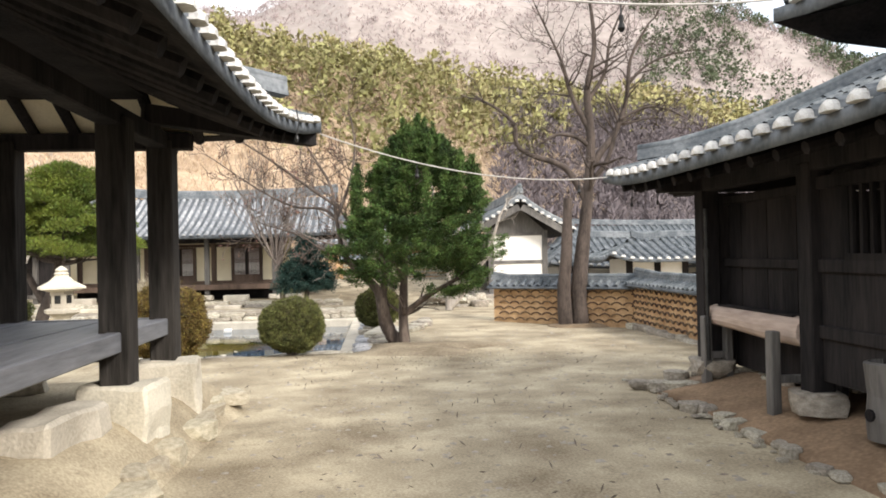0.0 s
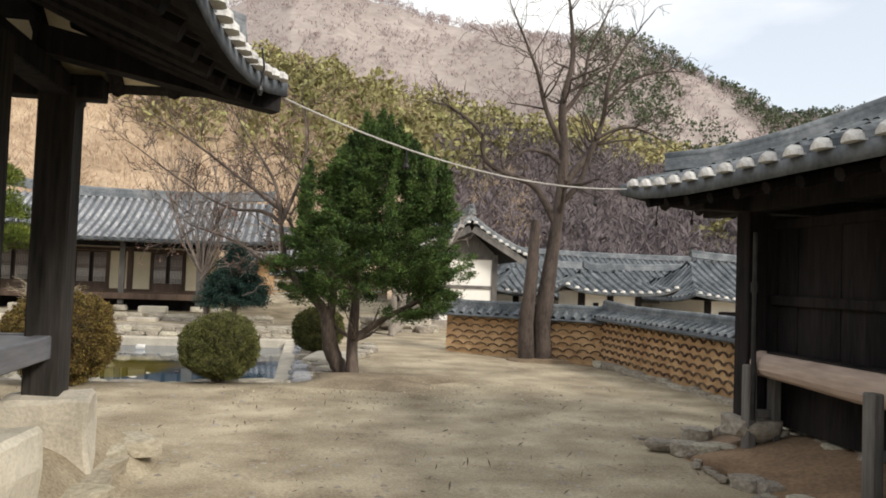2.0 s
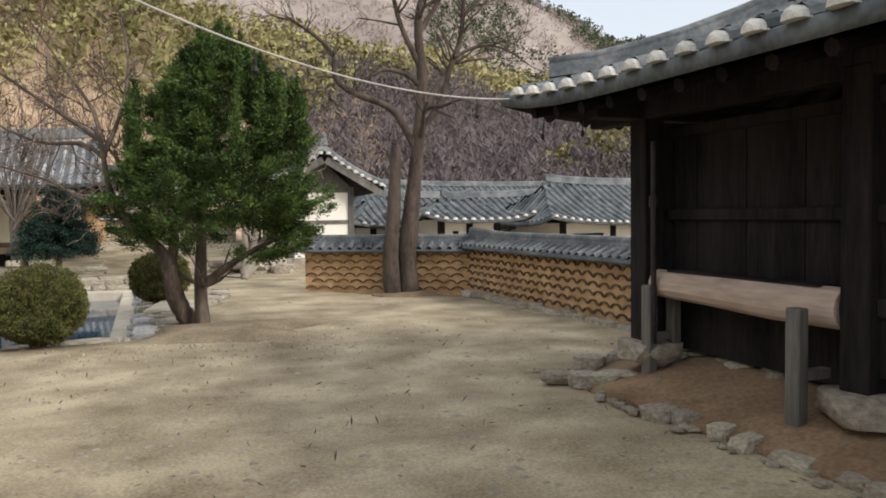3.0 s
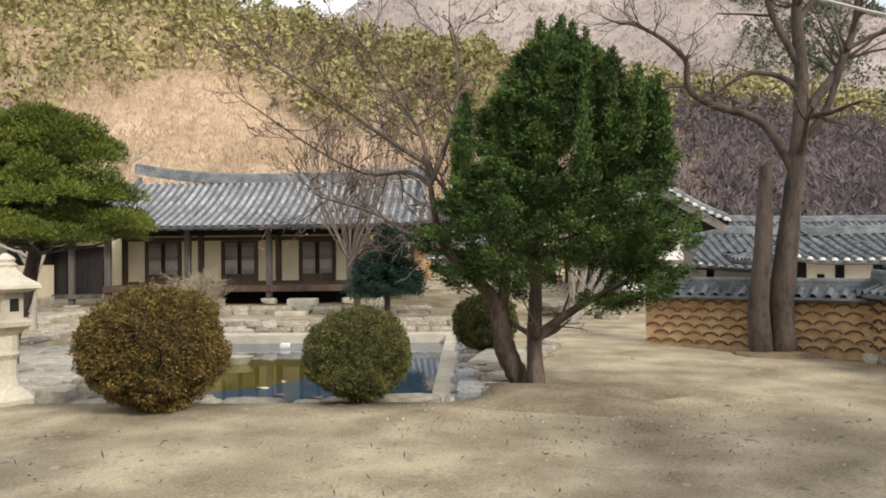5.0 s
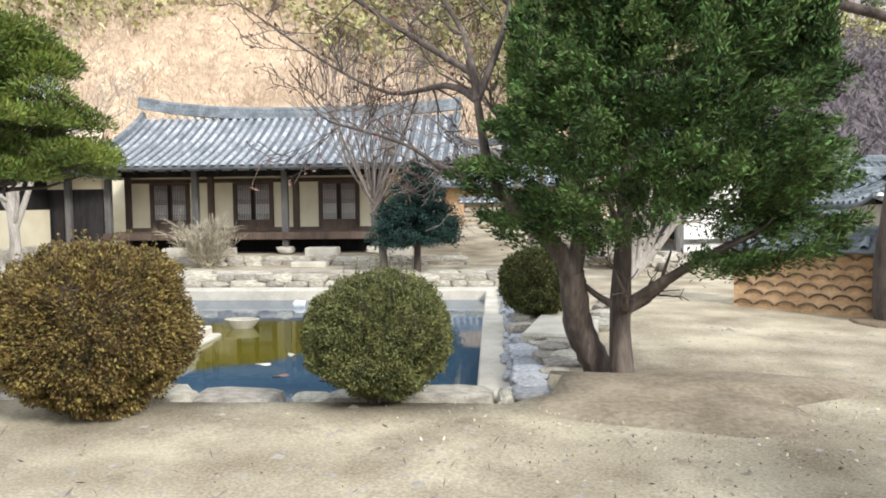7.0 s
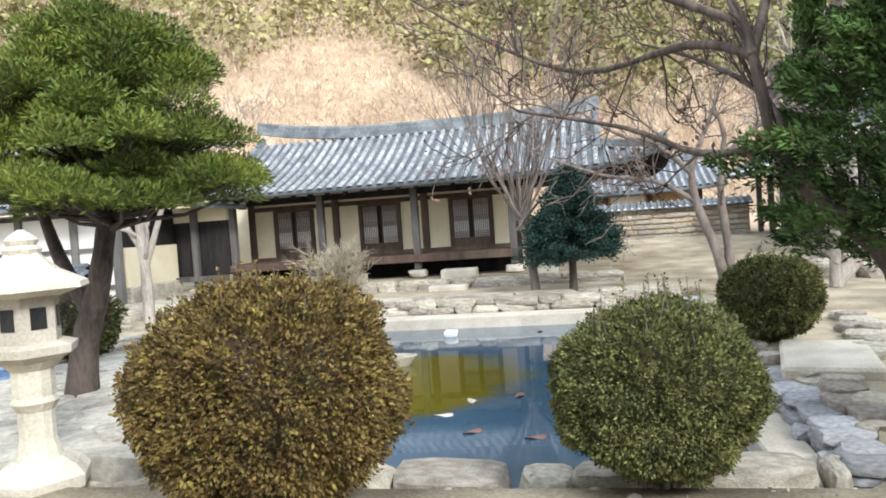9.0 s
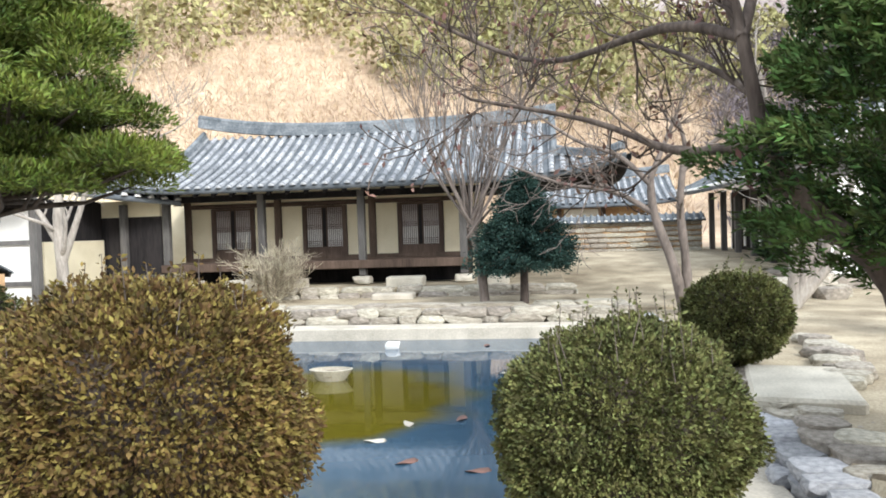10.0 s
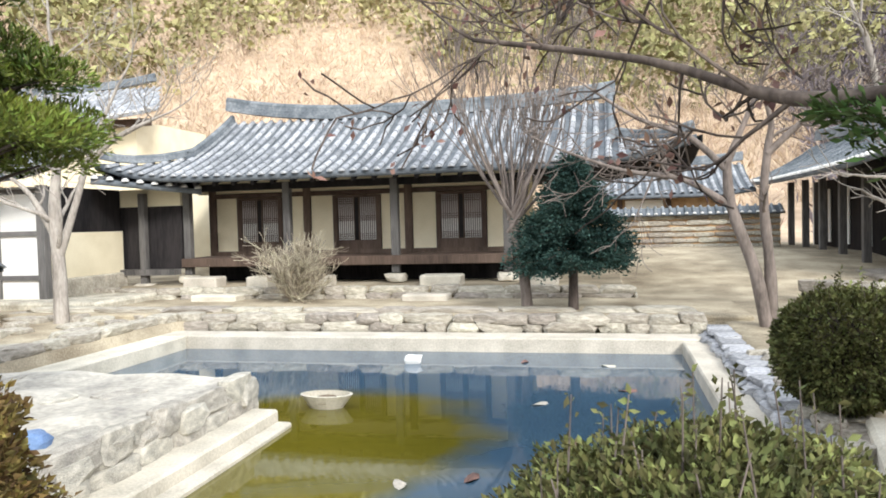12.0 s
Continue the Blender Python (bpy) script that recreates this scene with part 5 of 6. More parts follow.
cl = []
for k in range(520):
    z = 1.0 + 3.1 * rg.random() ** 0.92
    a = rg.uniform(0, 2 * math.pi)
    q = max(0.05, yew_edge(z, a) - 0.22) * (0.55 + 0.45 * rg.random() ** 0.5)
    cl.append((0.30 + 0.03 * z + q * math.cos(a), q * math.sin(a) * 0.95, z, math.cos(a), math.sin(a)))
for k in range(150):          # the dark heart of the crown
    z = 1.4 + 2.2 * rg.random()
    a, q = rg.uniform(0, 6.28), 0.8 * rg.random() ** 0.5
    cl.append((0.33 + q * math.cos(a), q * math.sin(a), z, math.cos(a), math.sin(a)))
for k in range(34):           # leaders that break the outline
    a, q = rg.uniform(0, 6.28), rg.uniform(0.1, 1.4)
    top = 4.15 - 0.62 * q * q + rg.uniform(-0.12, 0.22)
    for j in range(5):
        cl.append((0.45 + q * math.cos(a), q * math.sin(a), top - 0.6 + 0.15 * j, 0.16 * math.cos(a), 0.16 * math.sin(a)))
pts, outs = [], []
for x, y, z, ca, sa in cl:
    n = 330
    spire = ca * ca + sa * sa < 0.5
    o = np.array([ca * 0.8, sa * 0.8, 0.8 if spire else 0.35])
    t = ng.random((n, 1))
    s = ng.normal(size=(n, 3)) * (np.array([0.05, 0.05, 0.05]) if spire else np.array([0.085, 0.085, 0.05])) * (1.15 - 0.8 * t) + o * (t * 0.36)
    pts.append(np.array([x, y, z]) + s)
    outs.append(np.tile(o, (n, 1)))
leaves("crown", np.concatenate(pts), 0.017, ng, YEWLEAF, yew, np.concatenate(outs), 3.4)


def clipped_bush(name, label, x, y, rx, ry, h, n, leaf, material, seed, top=None):
    """A clipped round shrub: short stems, a dark lump for the shaded inner twigs and a skin of small leaves."""
    g = np.random.default_rng(seed)
    z0 = land(x, y)
    t = thing(name, label, "shrub", (x, y, z0))
    w, rg = Wood(), random.Random(seed)
    for k in range(9):
        a = 2 * math.pi * k / 9
        w.limb([(0.06 * math.cos(a), 0.06 * math.sin(a), -0.05), (0.3 * rx * math.cos(a), 0.3 * ry * math.sin(a), 0.3 * h), (0.7 * rx * math.cos(a), 0.7 * ry * math.sin(a), h * 0.6)], [0.025, 0.018, 0.008], 5)
    # solid core in dark bark: shade between the leaves put into its colour
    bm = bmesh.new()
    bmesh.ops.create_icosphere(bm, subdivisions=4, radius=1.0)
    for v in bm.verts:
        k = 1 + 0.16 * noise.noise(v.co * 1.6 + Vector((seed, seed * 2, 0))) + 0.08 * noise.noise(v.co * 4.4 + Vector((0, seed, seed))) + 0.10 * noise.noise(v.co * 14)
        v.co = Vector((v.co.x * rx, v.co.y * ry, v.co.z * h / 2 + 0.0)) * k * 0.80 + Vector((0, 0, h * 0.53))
    part("shade_core", bm, BARKDARK, t, "dark lump for the shaded inner twigs")
    p, d = lumpy(g, n, (0, 0, h * 0.53), (rx, ry, h / 2), 1.6, 0.16, 0.80, seed)
    keep = p[:, 2] > 0.03
    leaves("foliage", p[keep], leaf, g, material, t, d[keep] * 0.9, 2.0)
    if top:
        q, e = [], []
        for k in range(top):
            a, r = rg.uniform(0, 6.28), rg.random() ** 0.5 * 0.75
            b = Vector((rx * r * math.cos(a), ry * r * math.sin(a), h * (0.53 + 0.46 * math.sqrt(1 - r * r))))
            tip = b + Vector((rg.gauss(0, 0.04), rg.gauss(0, 0.04), rg.uniform(0.06, 0.22)))
            w.limb([b - Vector((0, 0, 0.2)), tip], [0.005, 0.002], 3)
            for j in range(12):
                q.append(b.lerp(tip, (j + 1) / 12) + Vector((rg.gauss(0, 0.008), rg.gauss(0, 0.008), 0)))
                e.append((rg.gauss(0, 0.8), rg.gauss(0, 0.8), 0.5))
        leaves("shoot_leaves", np.array([tuple(k) for k in q]), leaf * 1.1, g, material, t, np.array(e), 2.0)
    w.mesh("stem", BARKMID, t)
    return t


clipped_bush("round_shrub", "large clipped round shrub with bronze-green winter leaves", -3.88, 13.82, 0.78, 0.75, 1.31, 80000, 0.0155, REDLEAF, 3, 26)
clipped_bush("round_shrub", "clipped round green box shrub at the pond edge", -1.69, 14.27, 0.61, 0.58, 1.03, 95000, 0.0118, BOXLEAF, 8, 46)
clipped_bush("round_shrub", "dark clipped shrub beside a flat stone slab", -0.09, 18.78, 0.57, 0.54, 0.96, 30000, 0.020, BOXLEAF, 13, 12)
clipped_bush("low_shrub", "loose grey-green shrub on the bank of the pond", -9.12, 19.0, 0.6, 0.55, 1.05, 6000, 0.03, BOXLEAF, 17)

# grey twiggy shrub by the house
gs = thing("twiggy_shrub", "leafless grey twiggy shrub in front of the veranda", "shrub", (-7.9, 26.3, 0.0))
w, rg = Wood(), random.Random(21)
for k in range(40):
    a, lean = rg.uniform(0, 6.28), rg.uniform(0.15, 1.5)
    w.grow(rg, (rg.gauss(0, 0.06), rg.gauss(0, 0.06), -0.05), (lean * math.cos(a), lean * math.sin(a), 1), 0.016, rg.uniform(0.45, 0.68), 3, 0.75, 0.25, 4, 0.14, 0.7, 0.005)
w.mesh("twig_fan", TWIG, gs)

# pale bare tree, fan of thin stems
fan = thing("bare_tree", "slim pale leafless tree with a fan of upright stems", "tree", (-3.25, 25.0, -0.05))
w, rg = Wood(), random.Random(9)
limbs_from(w, rg, [(0.05, 0, 0), (-0.02, 0, 0.8), (-0.15, 0, 1.5)], 0.10, 0.07, 0, -1, 0.5)
for k in range(15):
    a = math.pi * (k + 0.5) / 15
    w.grow(rg, (-0.15 - 0.1 * math.cos(a), rg.gauss(0, 0.05), 1.3 + 0.25 * rg.random()), (0.85 * math.cos(a), rg.gauss(0, 0.25), 1.0), 0.035, rg.uniform(1.3, 1.9), 3, 0.38, 0.6, 3, 0.10, 0.62, 0.007)
w.mesh("trunk", BARKMID, fan)

# dark spruce
sp = thing("spruce_tree", "small dark blue-green spruce with tiered drooping branches", "tree", (-2.45, 24.95, -0.03))
w, rg = Wood(), random.Random(2)
w.limb([(0, 0, -0.05), (0.02, 0, 1.2), (0, 0, 2.5)], [0.09, 0.06, 0.015], 7)
pts, outs = [], []
for k in range(260):
    t = rg.random() ** 1.1
    z = 0.72 + 1.74 * t
    L = 1.12 * min(1, 0.74 + 1.6 * t) * (1 - t) ** 0.82 + 0.06
    a = rg.uniform(0, 6.28)
    L *= rg.uniform(0.75, 1.1)
    tip = Vector((L * math.cos(a), L * math.sin(a), z - 0.12 * L))
    w.limb([(0, 0, z), tip], [0.015, 0.004], 4)
    n = int(240 * L + 40)
    s = ng.random((n, 1)) ** 0.6
    b = np.array([[0, 0, z]]) * (1 - s) + np.array([tuple(tip)]) * s
    pts.append(b + ng.normal(size=(n, 3)) * np.array([0.08, 0.08, 0.05]))
    outs.append(np.tile([math.cos(a) * 0.9, math.sin(a) * 0.9, 0.05], (n, 1)))
w.mesh("trunk", BARKDARK, sp)
leaves("crown", np.concatenate(pts), 0.026, ng, SPRUCELEAF, sp, np.concatenate(outs), 2.6)

# pine on the promontory
pine = thing("pine_tree", "spreading pine with layered yellow-green needle pads", "tree", (-7.35, 16.7, -0.08))
w, rg = Wood(), random.Random(6)
limbs_from(w, rg, [(0, 0, 0), (0.1, 0, 0.6), (0.35, -0.05, 1.2), (0.55, -0.1, 1.9), (0.8, -0.2, 2.7)], 0.17, 0.06, 0, -1, 0.5)
limbs_from(w, rg, [(0.2, 0, 0.9), (-0.2, 0.1, 1.5), (-0.5, 0.2, 2.2)], 0.10, 0.04, 0, -1, 0.5)
pts, outs = [], []
for k in range(135):
    a, q = rg.uniform(0, 6.28), rg.random() ** 0.5
    z = 1.95 + 1.75 * rg.random()
    t = (z - 1.95) / 1.75
    R = 1.42 * math.sqrt(max(0.05, 1 - (t * 1.05 - 0.15) ** 2)) * (1 - 0.35 * t)
    c = Vector((0.72 + R * q * math.cos(a), -0.2 + R * q * math.sin(a), z))
    w.limb([(0.6, -0.12, min(c.z - 0.2, 2.3)), (c.x * 0.6 + 0.25, c.y * 0.6, c.z - 0.15), c], [0.035, 0.02, 0.008], 5)
    n = 1100
    d = ng.normal(size=(n, 3))
    d /= np.linalg.norm(d, axis=1, keepdims=True)
    d[:, 2] = np.abs(d[:, 2]) * 1.1 - 0.25
    pts.append(np.array([tuple(c)]) + d * np.array([0.38, 0.38, 0.25]) * ng.random((n, 1)) ** 0.4)
    outs.append(d * 0.8 + np.array([0, 0, 0.45]))
w.mesh("trunk", BARKDARK, pine)
leaves("crown", np.concatenate(pts), 0.016, ng, PINELEAF, pine, np.concatenate(outs), 4.0)

# maple with a few dry leaves, leaning over the pond
mp = thing("maple_tree", "leaning leafless maple with wide branches and few dry leaves", "tree", (0.3, 15.38, -0.12))
w, rg = Wood(), random.Random(15)
limbs_from(w, rg, [(0, 0, 0), (-0.10, -0.03, 0.2), (-0.22, -0.05, 0.46), (-0.27, -0.15, 0.75), (-0.31, -0.2, 1.0)], 0.145, 0.125, 0, -1, 0.5, sides=12)
limbs_from(w, rg, [(-0.30, -0.19, 0.93), (-0.42, -0.2, 1.2), (-0.66, -0.2, 1.45), (-0.92, -0.2, 1.70), (-1.07, -0.2, 2.0), (-1.17, -0.15, 2.6)], 0.095, 0.034, 3, 1, 0.4, sides=10)
limbs_from(w, rg, [(-0.30, -0.2, 0.95), (-0.22, -0.15, 1.4), (-0.30, -0.1, 2.0), (-0.2, 0, 2.7)], 0.09, 0.04, 0, -1, 0.4)
for pts_, r0, r1, sub in (
        ([(-1.17, -0.15, 2.6), (-1.5, 0.5, 2.85), (-2.3, 2.1, 3.02), (-3.2, 2.6, 3.5), (-4.2, 2.8, 4.2)], 0.038, 0.012, 15),
        ([(-1.07, -0.2, 1.98), (-1.5, 0.2, 2.0), (-2.0, 0.8, 2.3), (-2.9, 1.4, 2.6)], 0.034, 0.012, 11),
        ([(-1.17, -0.15, 2.6), (-1.3, 0.3, 3.3), (-1.7, 0.8, 4.0), (-2.2, 1.2, 4.8)], 0.04, 0.012, 14),
        ([(-1.22, 0.1, 2.9), (-1.9, 0.6, 3.4), (-2.7, 1.0, 4.0), (-3.6, 1.3, 4.6)], 0.036, 0.012, 14),
        ([(-1.0, -0.2, 1.85), (-0.9, 0.7, 2.4), (-1.2, 1.6, 2.9), (-1.7, 2.4, 3.3)], 0.034, 0.012, 11),
        ([(-1.17, -0.15, 2.6), (-0.9, 0.3, 3.4), (-0.8, 0.7, 4.2), (-0.9, 0.9, 4.9)], 0.036, 0.012, 10)):
    limbs_from(w, rg, pts_, r0, r1, sub, 2, 0.6, 0.75, 0.25)
w.mesh("trunk", BARKRED, mp)
tips = [t for t in w.tips if rg.random() < 0.75]
tp = np.array([tuple(t[0]) for t in tips])
tp = np.repeat(tp, 3, axis=0) + ng.normal(size=(len(tp) * 3, 3)) * 0.05
leaves("dry_foliage", tp, 0.030, ng, DRYLEAF, mp, np.tile([0, 0, -0.6], (len(tp), 1)), 2.0)

# crape myrtle: pale paired stems
cm = thing("bare_tree", "pale leafless tree with two smooth stems and crooked boughs", "tree", (0.25, 23.6, -0.12))
w, rg = Wood(), random.Random(31)
limbs_from(w, rg, [(0, 0, 0), (-0.15, 0, 0.8), (-0.45, 0, 1.7), (-0.5, 0, 2.3)], 0.10, 0.06, 0, -1, 0.5)
limbs_from(w, rg, [(0.08, 0.05, 0), (0.05, 0.05, 0.9), (-0.02, 0.05, 1.8), (0.05, 0, 2.6)], 0.09, 0.05, 2, 2, 0.7)
for pts_ in ([(-0.45, 0, 1.7), (-1.1, 0, 2.1), (-1.9, 0, 2.25), (-2.8, 0.1, 2.6)], [(-0.5, 0, 2.2), (-1.0, 0.1, 2.7), (-1.7, 0.1, 3.0), (-2.4, 0.1, 3.5)],
             [(-0.5, 0, 2.3), (-0.2, 0, 3.0), (0.1, 0, 3.7)], [(0.02, 0, 2.4), (0.6, 0, 2.9), (1.2, 0, 3.1)]):
    limbs_from(w, rg, pts_, 0.055, 0.016, 15, 2, 0.65)
w.mesh("trunk", BARKMID, cm)

# slanting pale trunks further back
sl_ = thing("bare_tree", "cluster of slanting pale trunks near the timber porch", "tree", (2.2, 24.2, -0.1))
w, rg = Wood(), random.Random(41)
for pts_ in ([(0, 0, 0), (0.3, 0, 1.2), (0.35, 0, 2.6), (0.3, 0, 4.2)], [(0.05, 0, 0.1), (0.7, 0, 0.9), (1.3, 0, 1.9), (1.7, 0, 3.0)], [(0.02, 0, 0.05), (0.4, 0, 0.8), (0.9, 0, 1.9), (1.1, 0, 3.0)], [(-0.05, 0, 0), (0.0, 0, 1.3), (-0.2, 0, 2.6), (-0.5, 0, 4.0)]):
    limbs_from(w, rg, pts_, 0.10, 0.04, 4, 2, 0.8)
w.mesh("trunk", BARKGREY, sl_)

# pale bare tree left of the pond
lt = thing("bare_tree", "pale leafless tree with forked smooth stems beside the wing", "tree", (-11.0, 23.6, -0.1))
w, rg = Wood(), random.Random(51)
limbs_from(w, rg, [(0, 0, 0), (0.0, 0, 1.0), (-0.05, 0, 2.0), (0.1, 0, 3.2), (0.05, 0, 4.6)], 0.13, 0.04, 6, 3, 0.9)
for pts_ in ([(0.0, 0, 1.1), (0.4, 0, 2.1), (0.75, 0, 3.0), (1.3, 0, 4.0)], [(0, 0, 1.4), (-0.5, 0, 2.2), (-1.0, 0, 2.6)], [(0.0, 0, 1.6), (-0.1, 0.1, 2.8), (-0.5, 0.1, 4.0)], [(0.6, 0, 2.7), (1.2, 0, 3.1), (2.0, 0, 3.4)]):
    limbs_from(w, rg, pts_, 0.075, 0.02, 6, 2, 0.8, 0.6, 0.3)
w.mesh("trunk", BARKGREY, lt)

# ---- growth on the hills ----
hg = np.random.default_rng(77)


def hill_points(n, r0, r1, th0, th1, keep):
    out = []
    while len(out) < n:
        r, th = math.sqrt(hg.uniform(r0 * r0, r1 * r1)), hg.uniform(th0, th1)
        x, y = r * math.sin(math.radians(th)), r * math.cos(math.radians(th))
        if keep(r, th, noise.noise(Vector((x * 0.03, y * 0.03, 1.0)))):
            out.append((x, y, land(x, y)))
    return np.array(out)


def tufts(name, label, pts, height, width, count, size, material, longer, up, kindly="hill trees"):
    n = len(pts)
    p = np.repeat(pts, count, axis=0)
    hs = np.repeat(hg.uniform(0.6, 1.3, size=(n, 1)), count, axis=0)
    t = hg.random((n * count, 1)) ** 0.8
    a = hg.uniform(0, 6.283, size=(n * count, 1))
    q = hg.random((n * count, 1)) ** 0.5 * width * hs * (1.15 - t)
    off = np.concatenate([np.cos(a) * q, np.sin(a) * q, t * height * hs], axis=1)
    d = np.concatenate([np.cos(a) * 0.6, np.sin(a) * 0.6, np.full_like(a, up)], axis=1)
    o = leaves(name, p + off, size, hg, material, None, d, longer)
    return tagged(o, label, kindly, kind="stuff")


tufts("hill_pines", "yellow-green pine wood on the near hillside", hill_points(2100, 70, 150, -48, 50, lambda r, th, n: n + (r - 92) * 0.013 > -0.12), 5.0, 2.0, 60, 0.42, HILLPINE, 1.8, 0.3)
tufts("hill_brush", "tawny leafless brush on the lower hillside", hill_points(2600, 45, 105, -48, 16, lambda r, th, n: n - (r - 88) * 0.02 > -0.4), 2.4, 1.3, 44, 0.07, HILLBRUSH, 9.0, 1.0)
tufts("hill_woods", "purplish leafless woods at the foot of the hill, darkened for their shade", hill_points(1500, 46, 110, 9, 52, lambda r, th, n: True), 3.4, 1.7, 44, 0.16, HILLWOOD, 5.0, 0.9)
tufts("far_woods", "purplish leafless woods on the far mountain, paled for haze", hill_points(6500, 140, 400, -34, 48, lambda r, th, n: True), 3.2, 2.4, 16, 0.34, FARTREE, 4.0, 1.0)
tufts("far_pines", "dark pines on the mountain shoulder", hill_points(1900, 130, 390, 13, 50, lambda r, th, n: n > -0.25 and th > 21 - r * 0.005), 5.0, 2.4, 30, 0.7, FARPINE, 1.6, 0.3)
# ---- stone lantern ----
lan = thing("stone_lantern", "white granite garden lantern with a pagoda roof", "lantern", (-5.85, 14.3, land(-5.85, 14.3)))
lan.matrix_basis = lan.matrix_basis @ Matrix.Diagonal((0.93, 0.93, 0.92, 1))
part("base", lathe(bmesh.new(), [(0.36, -0.03), (0.37, 0.06), (0.30, 0.14), (0.20, 0.20)], 6), DRESSED, lan)
part("shaft", lathe(bmesh.new(), [(0.17, 0.19), (0.13, 0.34), (0.13, 0.55), (0.17, 0.62), (0.15, 0.66), (0.15, 0.86), (0.22, 0.93)], 12), DRESSED, lan)
part("platform", lathe(bmesh.new(), [(0.22, 0.92), (0.34, 0.98), (0.35, 1.04), (0.26, 1.07)], 6), DRESSED, lan)
fb = part("fire_box", lathe(bmesh.new(), [(0.23, 1.07), (0.23, 1.42)], 6), DRESSED, lan)
# fire box is solid: black plates stand for the shade in its openings
for k in range(6):
    a = math.pi / 6 + math.pi / 3 * k
    b = bx(-0.055, 0.055, -0.012, 0.012, 1.17, 1.33)
    o = part("opening", b, IRON, fb, "dark plate for a shaded opening")
    o.matrix_basis = Matrix.Rotation(a + math.pi / 2, 4, 'Z') @ Matrix.Translation((0, -0.196, 0))
part("roof", lathe(bmesh.new(), [(0.30, 1.41), (0.47, 1.46), (0.46, 1.50), (0.26, 1.60), (0.15, 1.70), (0.13, 1.73)], 6), DRESSED, lan)
part("finial", lathe(bmesh.new(), [(0.12, 1.72), (0.14, 1.76), (0.10, 1.79), (0.12, 1.83), (0.08, 1.87), (0.02, 1.91)], 12), DRESSED, lan)

# ---- things in and by the pond ----
boat = thing("stone_basin", "small pale boat-shaped stone planter standing in the pond", "planter", (-4.8, 19.95, -0.45))
bm = lathe(bmesh.new(), [(0.15, -0.1), (0.18, 0.0), (0.29, 0.14), (0.26, 0.145), (0.24, 0.08)], 14)
for v in bm.verts:
    v.co.y *= 0.62
part("basin", bm, DRESSED, boat)
part("soil", lathe(bmesh.new(), [(0.15, 0.06), (0.10, 0.11)], 10), DIRT, boat)
duck = thing("white_float", "small white float on the pond water", "float", (-4.5, 22.4, -0.45))
part("float", rock(bmesh.new(), (0, 0, 0.05), (0.12, 0.07, 0.07), 3, 0, 2), WHITEWALL, duck)
for k, (x, y) in enumerate(((-3.6, 17.2), (-3.2, 16.6), (-2.9, 18.0), (-3.4, 17.8), (-2.2, 19.0), (-1.7, 21.0), (-2.6, 20.3), (-3.0, 22.6), (-2.0, 18.0), (-1.9, 22.4), (-2.6, 16.4))):
    lf = thing("floating_leaf", "dead leaf floating on the pond", "leaf", (x, y, -0.449), 37 * k, "floating leaves")
    bm = bmesh.new()
    vs = [bm.verts.new((0.11 * math.cos(a), 0.05 * math.sin(a), 0.012 * math.sin(2 * a) + 0.004)) for a in (2 * math.pi * q / 9 for q in range(9))]
    bm.faces.new(vs)
    bmesh.ops.solidify(bm, geom=bm.faces[:], thickness=0.006)
    part("blade", bm, DRYLEAF if k % 3 else DRESSED, lf)
slab = thing("stone_slab", "flat pale stone slab lying by the pond", "slab", (0.15, 17.6, land(0.15, 17.6)), -12)
bm = bx(-0.42, 0.42, -0.75, 0.75, -0.05, 0.10, 0.03)
part("slab", bm, DRESSED, slab)
sheet = thing("blue_bag", "crumpled blue and white bag lying on the stones", "bag", (-5.75, 16.9, 0.02))
part("bag", rock(bmesh.new(), (0, 0, 0.03), (0.14, 0.10, 0.07), 8, 0.4, 2), BLUEPLASTIC, sheet)
blue2 = thing("blue_sheet", "crumpled blue sheet on the ground behind the lantern", "sheet", (-9.4, 17.6, -0.05))
part("sheet", rock(bmesh.new(), (0, 0, 0.08), (0.5, 0.35, 0.14), 2, 0.4, 3), BLUEPLASTIC, blue2)

edge = thing("path_stones", "line of pale stones edging the sandy path", "stones")
for k in range(13):
    t = k / 12
    stone(edge, 1.25 - 0.55 * t + rng.uniform(-0.1, 0.1), 20.4 - 2.6 * t, land(1, 19) + 0.04, rng.uniform(0.12, 0.24), rng.uniform(0.12, 0.2), rng.uniform(0.06, 0.12), rng.uniform(0, 180), k)
for k in range(10):
    stone(edge, -0.15 + rng.uniform(-0.25, 0.35), 16.0 + 0.35 * k, land(0, 17) + 0.03, rng.uniform(0.1, 0.25), rng.uniform(0.1, 0.2), rng.uniform(0.04, 0.09), rng.uniform(0, 180), k)
west = thing("west_bank_stones", "rough stones along the far bank of the pond", "stones")
for k in range(34):
    stone(west, rng.uniform(-13.5, -9.4), rng.uniform(20.5, 24.6), land(-10, 22) + 0.02, rng.uniform(0.15, 0.4), rng.uniform(0.15, 0.3), rng.uniform(0.05, 0.13), rng.uniform(0, 180), k)

# pebbles and litter on the sand
pv, pf = [], []
prg = random.Random(3)
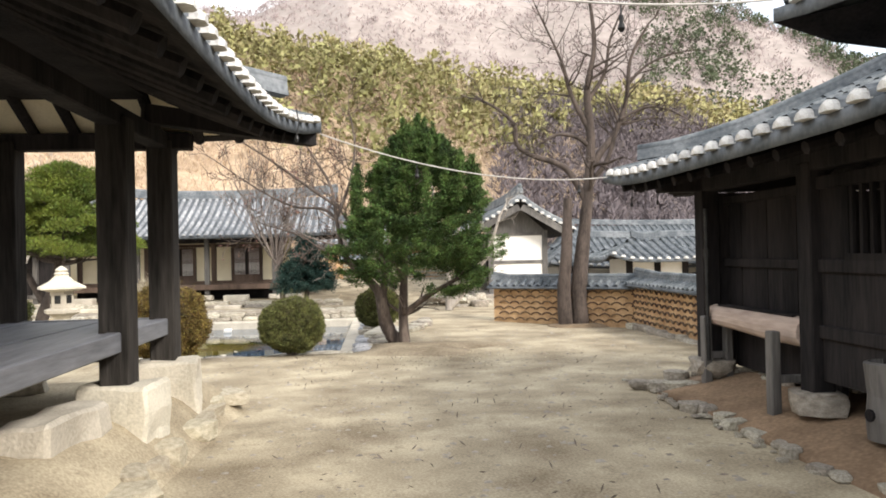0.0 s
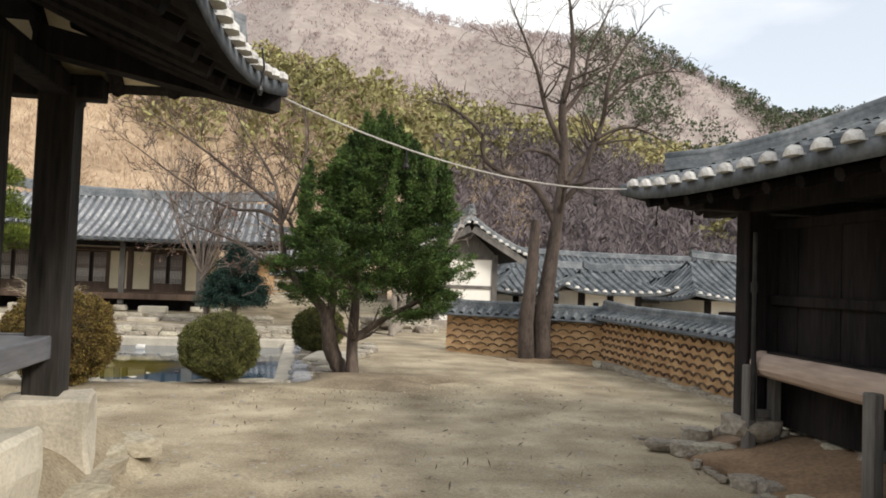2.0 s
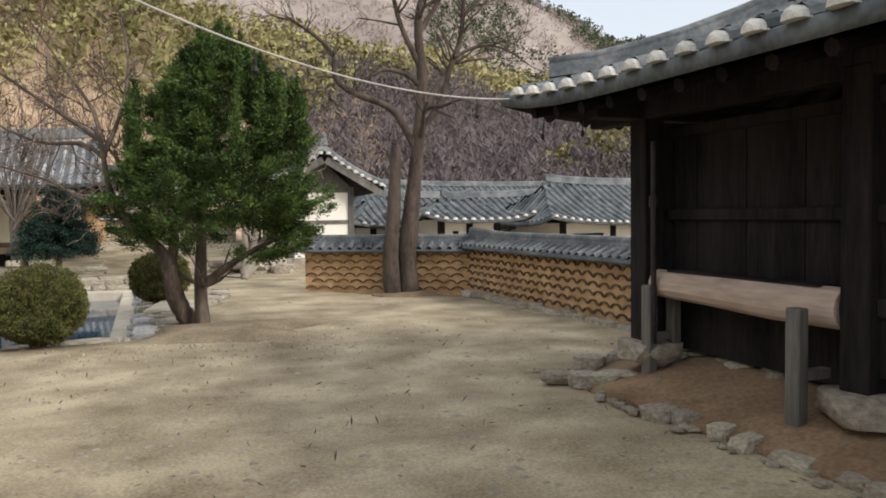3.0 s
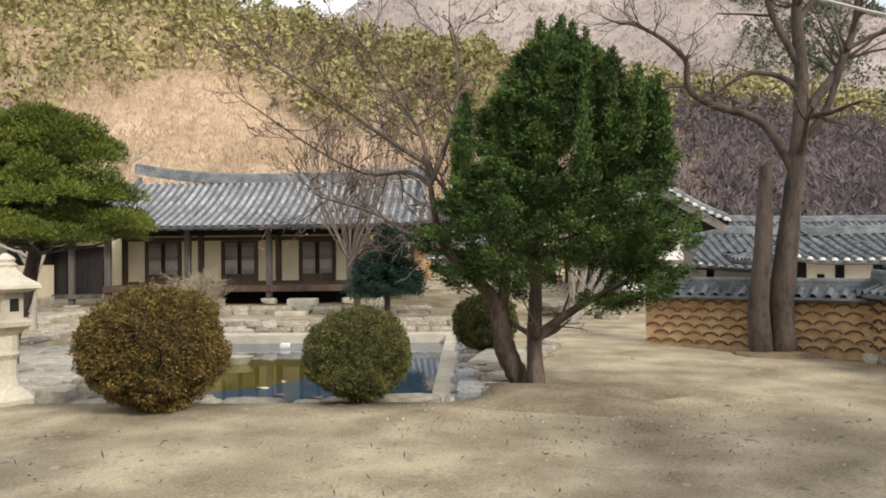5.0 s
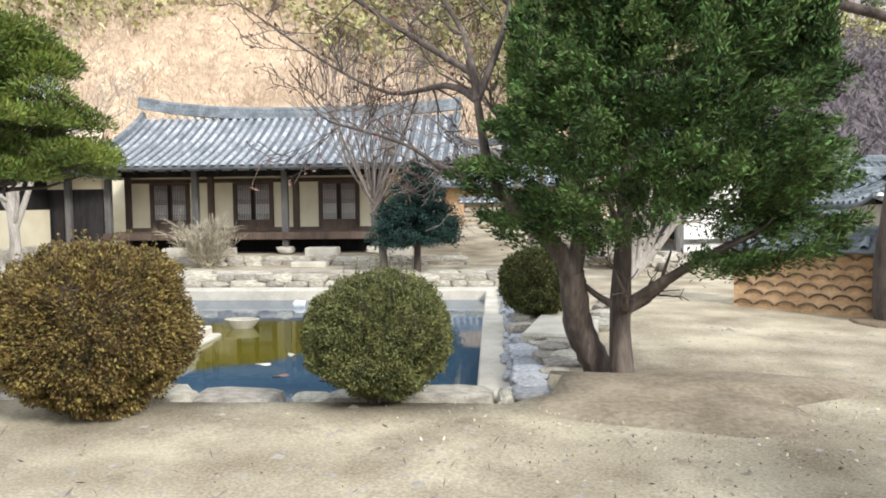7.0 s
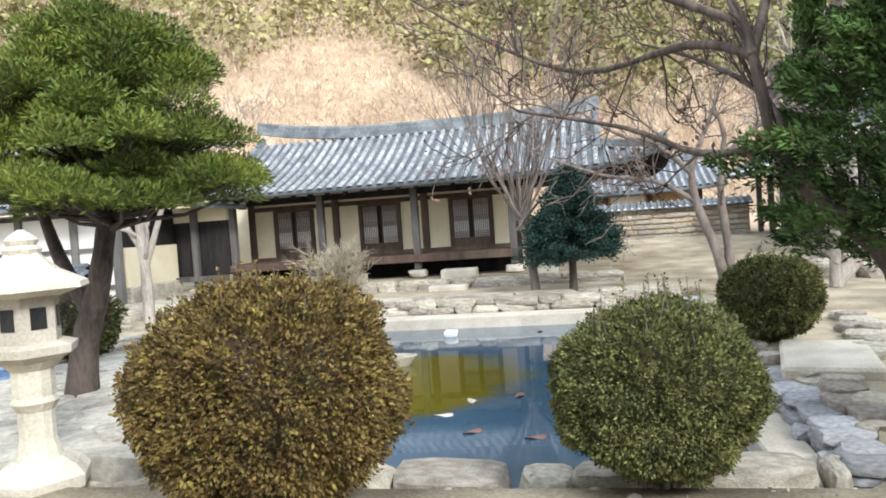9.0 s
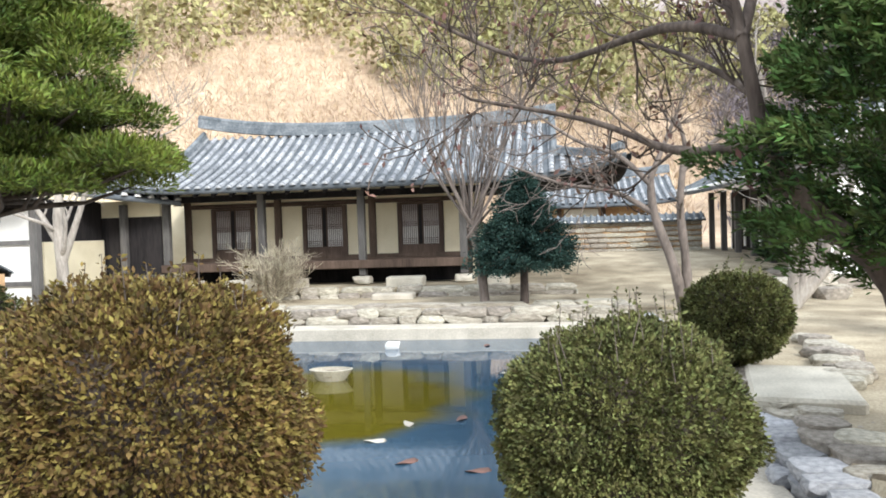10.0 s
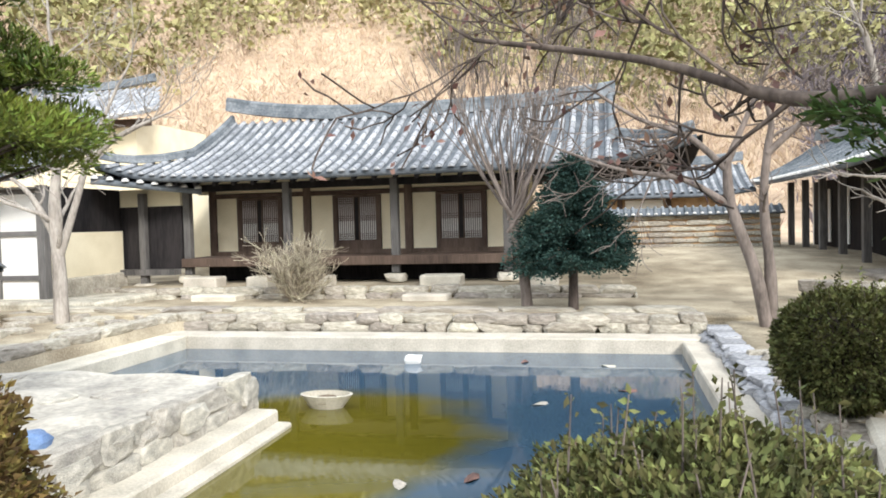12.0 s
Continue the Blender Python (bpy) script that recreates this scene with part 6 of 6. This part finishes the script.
for k in range(2400):
    x, y = prg.uniform(-5, 6.0), prg.uniform(2.5, 18)
    if -8.9 < x < -0.2 and y > 14.3 or x < -1.6 and y < 10.4 or x > 3.2 and y < 10.2:
        continue
    s = prg.uniform(0.008, 0.035) * (1.6 if prg.random() < 0.06 else 1)
    z, a, b = land(x, y), prg.uniform(0.5, 1.0), prg.uniform(0.25, 0.5)
    i = len(pv)
    pv += [(x - s, y - s * a, z), (x + s, y - s * 0.7, z), (x + s * 0.8, y + s * a, z), (x - s * 0.7, y + s * 0.8, z), (x, y, z + s * b)]
    pf += [(i, i + 1, i + 4), (i + 1, i + 2, i + 4), (i + 2, i + 3, i + 4), (i + 3, i, i + 4)]
tagged(raw("pebbles", pv, pf, STONE), "small stones strewn on the packed sand", "pebbles", kind="stuff")
lp = np.array([(x, y, land(x, y) + 0.012) for x, y in ((prg.gauss(0.9, 1.1), prg.gauss(13.6, 0.9)) for _ in range(1100)) if y < 14.7 or x > 0.2])
tagged(leaves("leaf_litter", lp, 0.016, ng, TWIG, None, np.tile([0.0, 0.0, 0.05], (len(lp), 1)), 2.0), "dead leaves and needles scattered under the yew", "litter", kind="stuff")
lp = np.array([(x, y, land(x, y) + 0.012) for x, y in ((prg.uniform(-4.5, 5.0), prg.uniform(3, 14)) for _ in range(900)) if x > -1.4 or y > 10])
tagged(leaves("twig_litter", lp, 0.014, ng, BARKMID, None, np.tile([0.0, 0.0, 0.03], (len(lp), 1)), 5.0), "bits of dead twig lying on the sand", "litter", kind="stuff")

# ---- cables and bulbs ----


def cable(label, a, b, sag, bulbs, rad=0.008):
    a, b = Vector(a), Vector(b)
    t = thing("bulb_cable", label, "cable")
    pts = [a.lerp(b, k / 16) - Vector((0, 0, sag * (1 - (k / 8 - 1) ** 2))) for k in range(17)]
    part("cable", tube(bmesh.new(), pts, rad, 5), CABLE, t)
    for k in bulbs:
        i = int(k * 16)
        p = pts[i].lerp(pts[min(i + 1, 16)], k * 16 - i)
        bm = tube(bmesh.new(), [p, p - Vector((0, 0, 0.08))], 0.006, 5)
        bulb = part("drop", bm, IRON, t)
        part("socket", lathe(bmesh.new(), [(0.014, p.z - 0.13), (0.018, p.z - 0.08)], 8, p.x, p.y), IRON, bulb)
        part("bulb", lathe(bmesh.new(), [(0.010, p.z - 0.19), (0.028, p.z - 0.165), (0.016, p.z - 0.13)], 8, p.x, p.y), IRON, bulb)
    return t


cable("thin pale cable strung between the pavilion and storehouse eaves", (-0.72, 8.25, 3.10), (3.15, 9.85, 2.72), 0.22, (0.3, 0.86))
cable("overhead cable with hanging lamp sockets above the path", (-0.66, 4.4, 3.55), (3.1, 5.2, 3.55), 0.18, (0.14, 0.61))
for x, y, z, l in ((-2.35, 8.3, 2.95, 0.35), (-0.75, 7.0, 3.1, 0.25), (3.3, 9.6, 2.7, 0.35), (3.5, 9.2, 2.65, 0.3), (-4.6, 8.3, 2.95, 0.4)):
    t = thing("hanging_cord", "short dark cord hanging from the eaves", "cord", group="hanging cords")
    part("cord", tube(bmesh.new(), [(x, y, z), (x + 0.02, y, z - l * 0.5), (x, y, z - l)], 0.007, 5), IRON, t)
    part("plug", lathe(bmesh.new(), [(0.012, z - l - 0.06), (0.02, z - l - 0.03), (0.012, z - l)], 8, x, y), IRON, t)

# ---- hall whose eave corner looks over the storehouse ----
hall2 = thing("main_hall", "hall with a high dark tiled eave beside the storehouse", "house")
m_w = Slope((3.45, 6.25), (3.45, -9.0), 3.2, 3.55, 5.4, 2.4, 0, 0.25, 0.32, 0, 6)
m_n = Slope((9.85, 6.25), (3.45, 6.25), 2.4, 3.55, 5.4, 3.2, 3.2, 0.25, 0.32, 0, 6)
for s in (m_w, m_n):
    tile_slope(hall2, s, 0.30, 0.085, TILE, TILEPAN, MORTAR)
ridge(hall2, [(3.52 + 3.1 * k / 7, 6.18 - 2.3 * k / 7, m_w.at(0.05 + 2.3 * k / 7, max(0.02, 3.15 * k / 7)).z + 0.02) for k in range(8)], 0.22, 0.26, TILE, "hip_ridge")
part("wall", bx(4.6, 9.0, -8.5, 3.1, 0.0, 4.1), DARKWOOD, hall2)
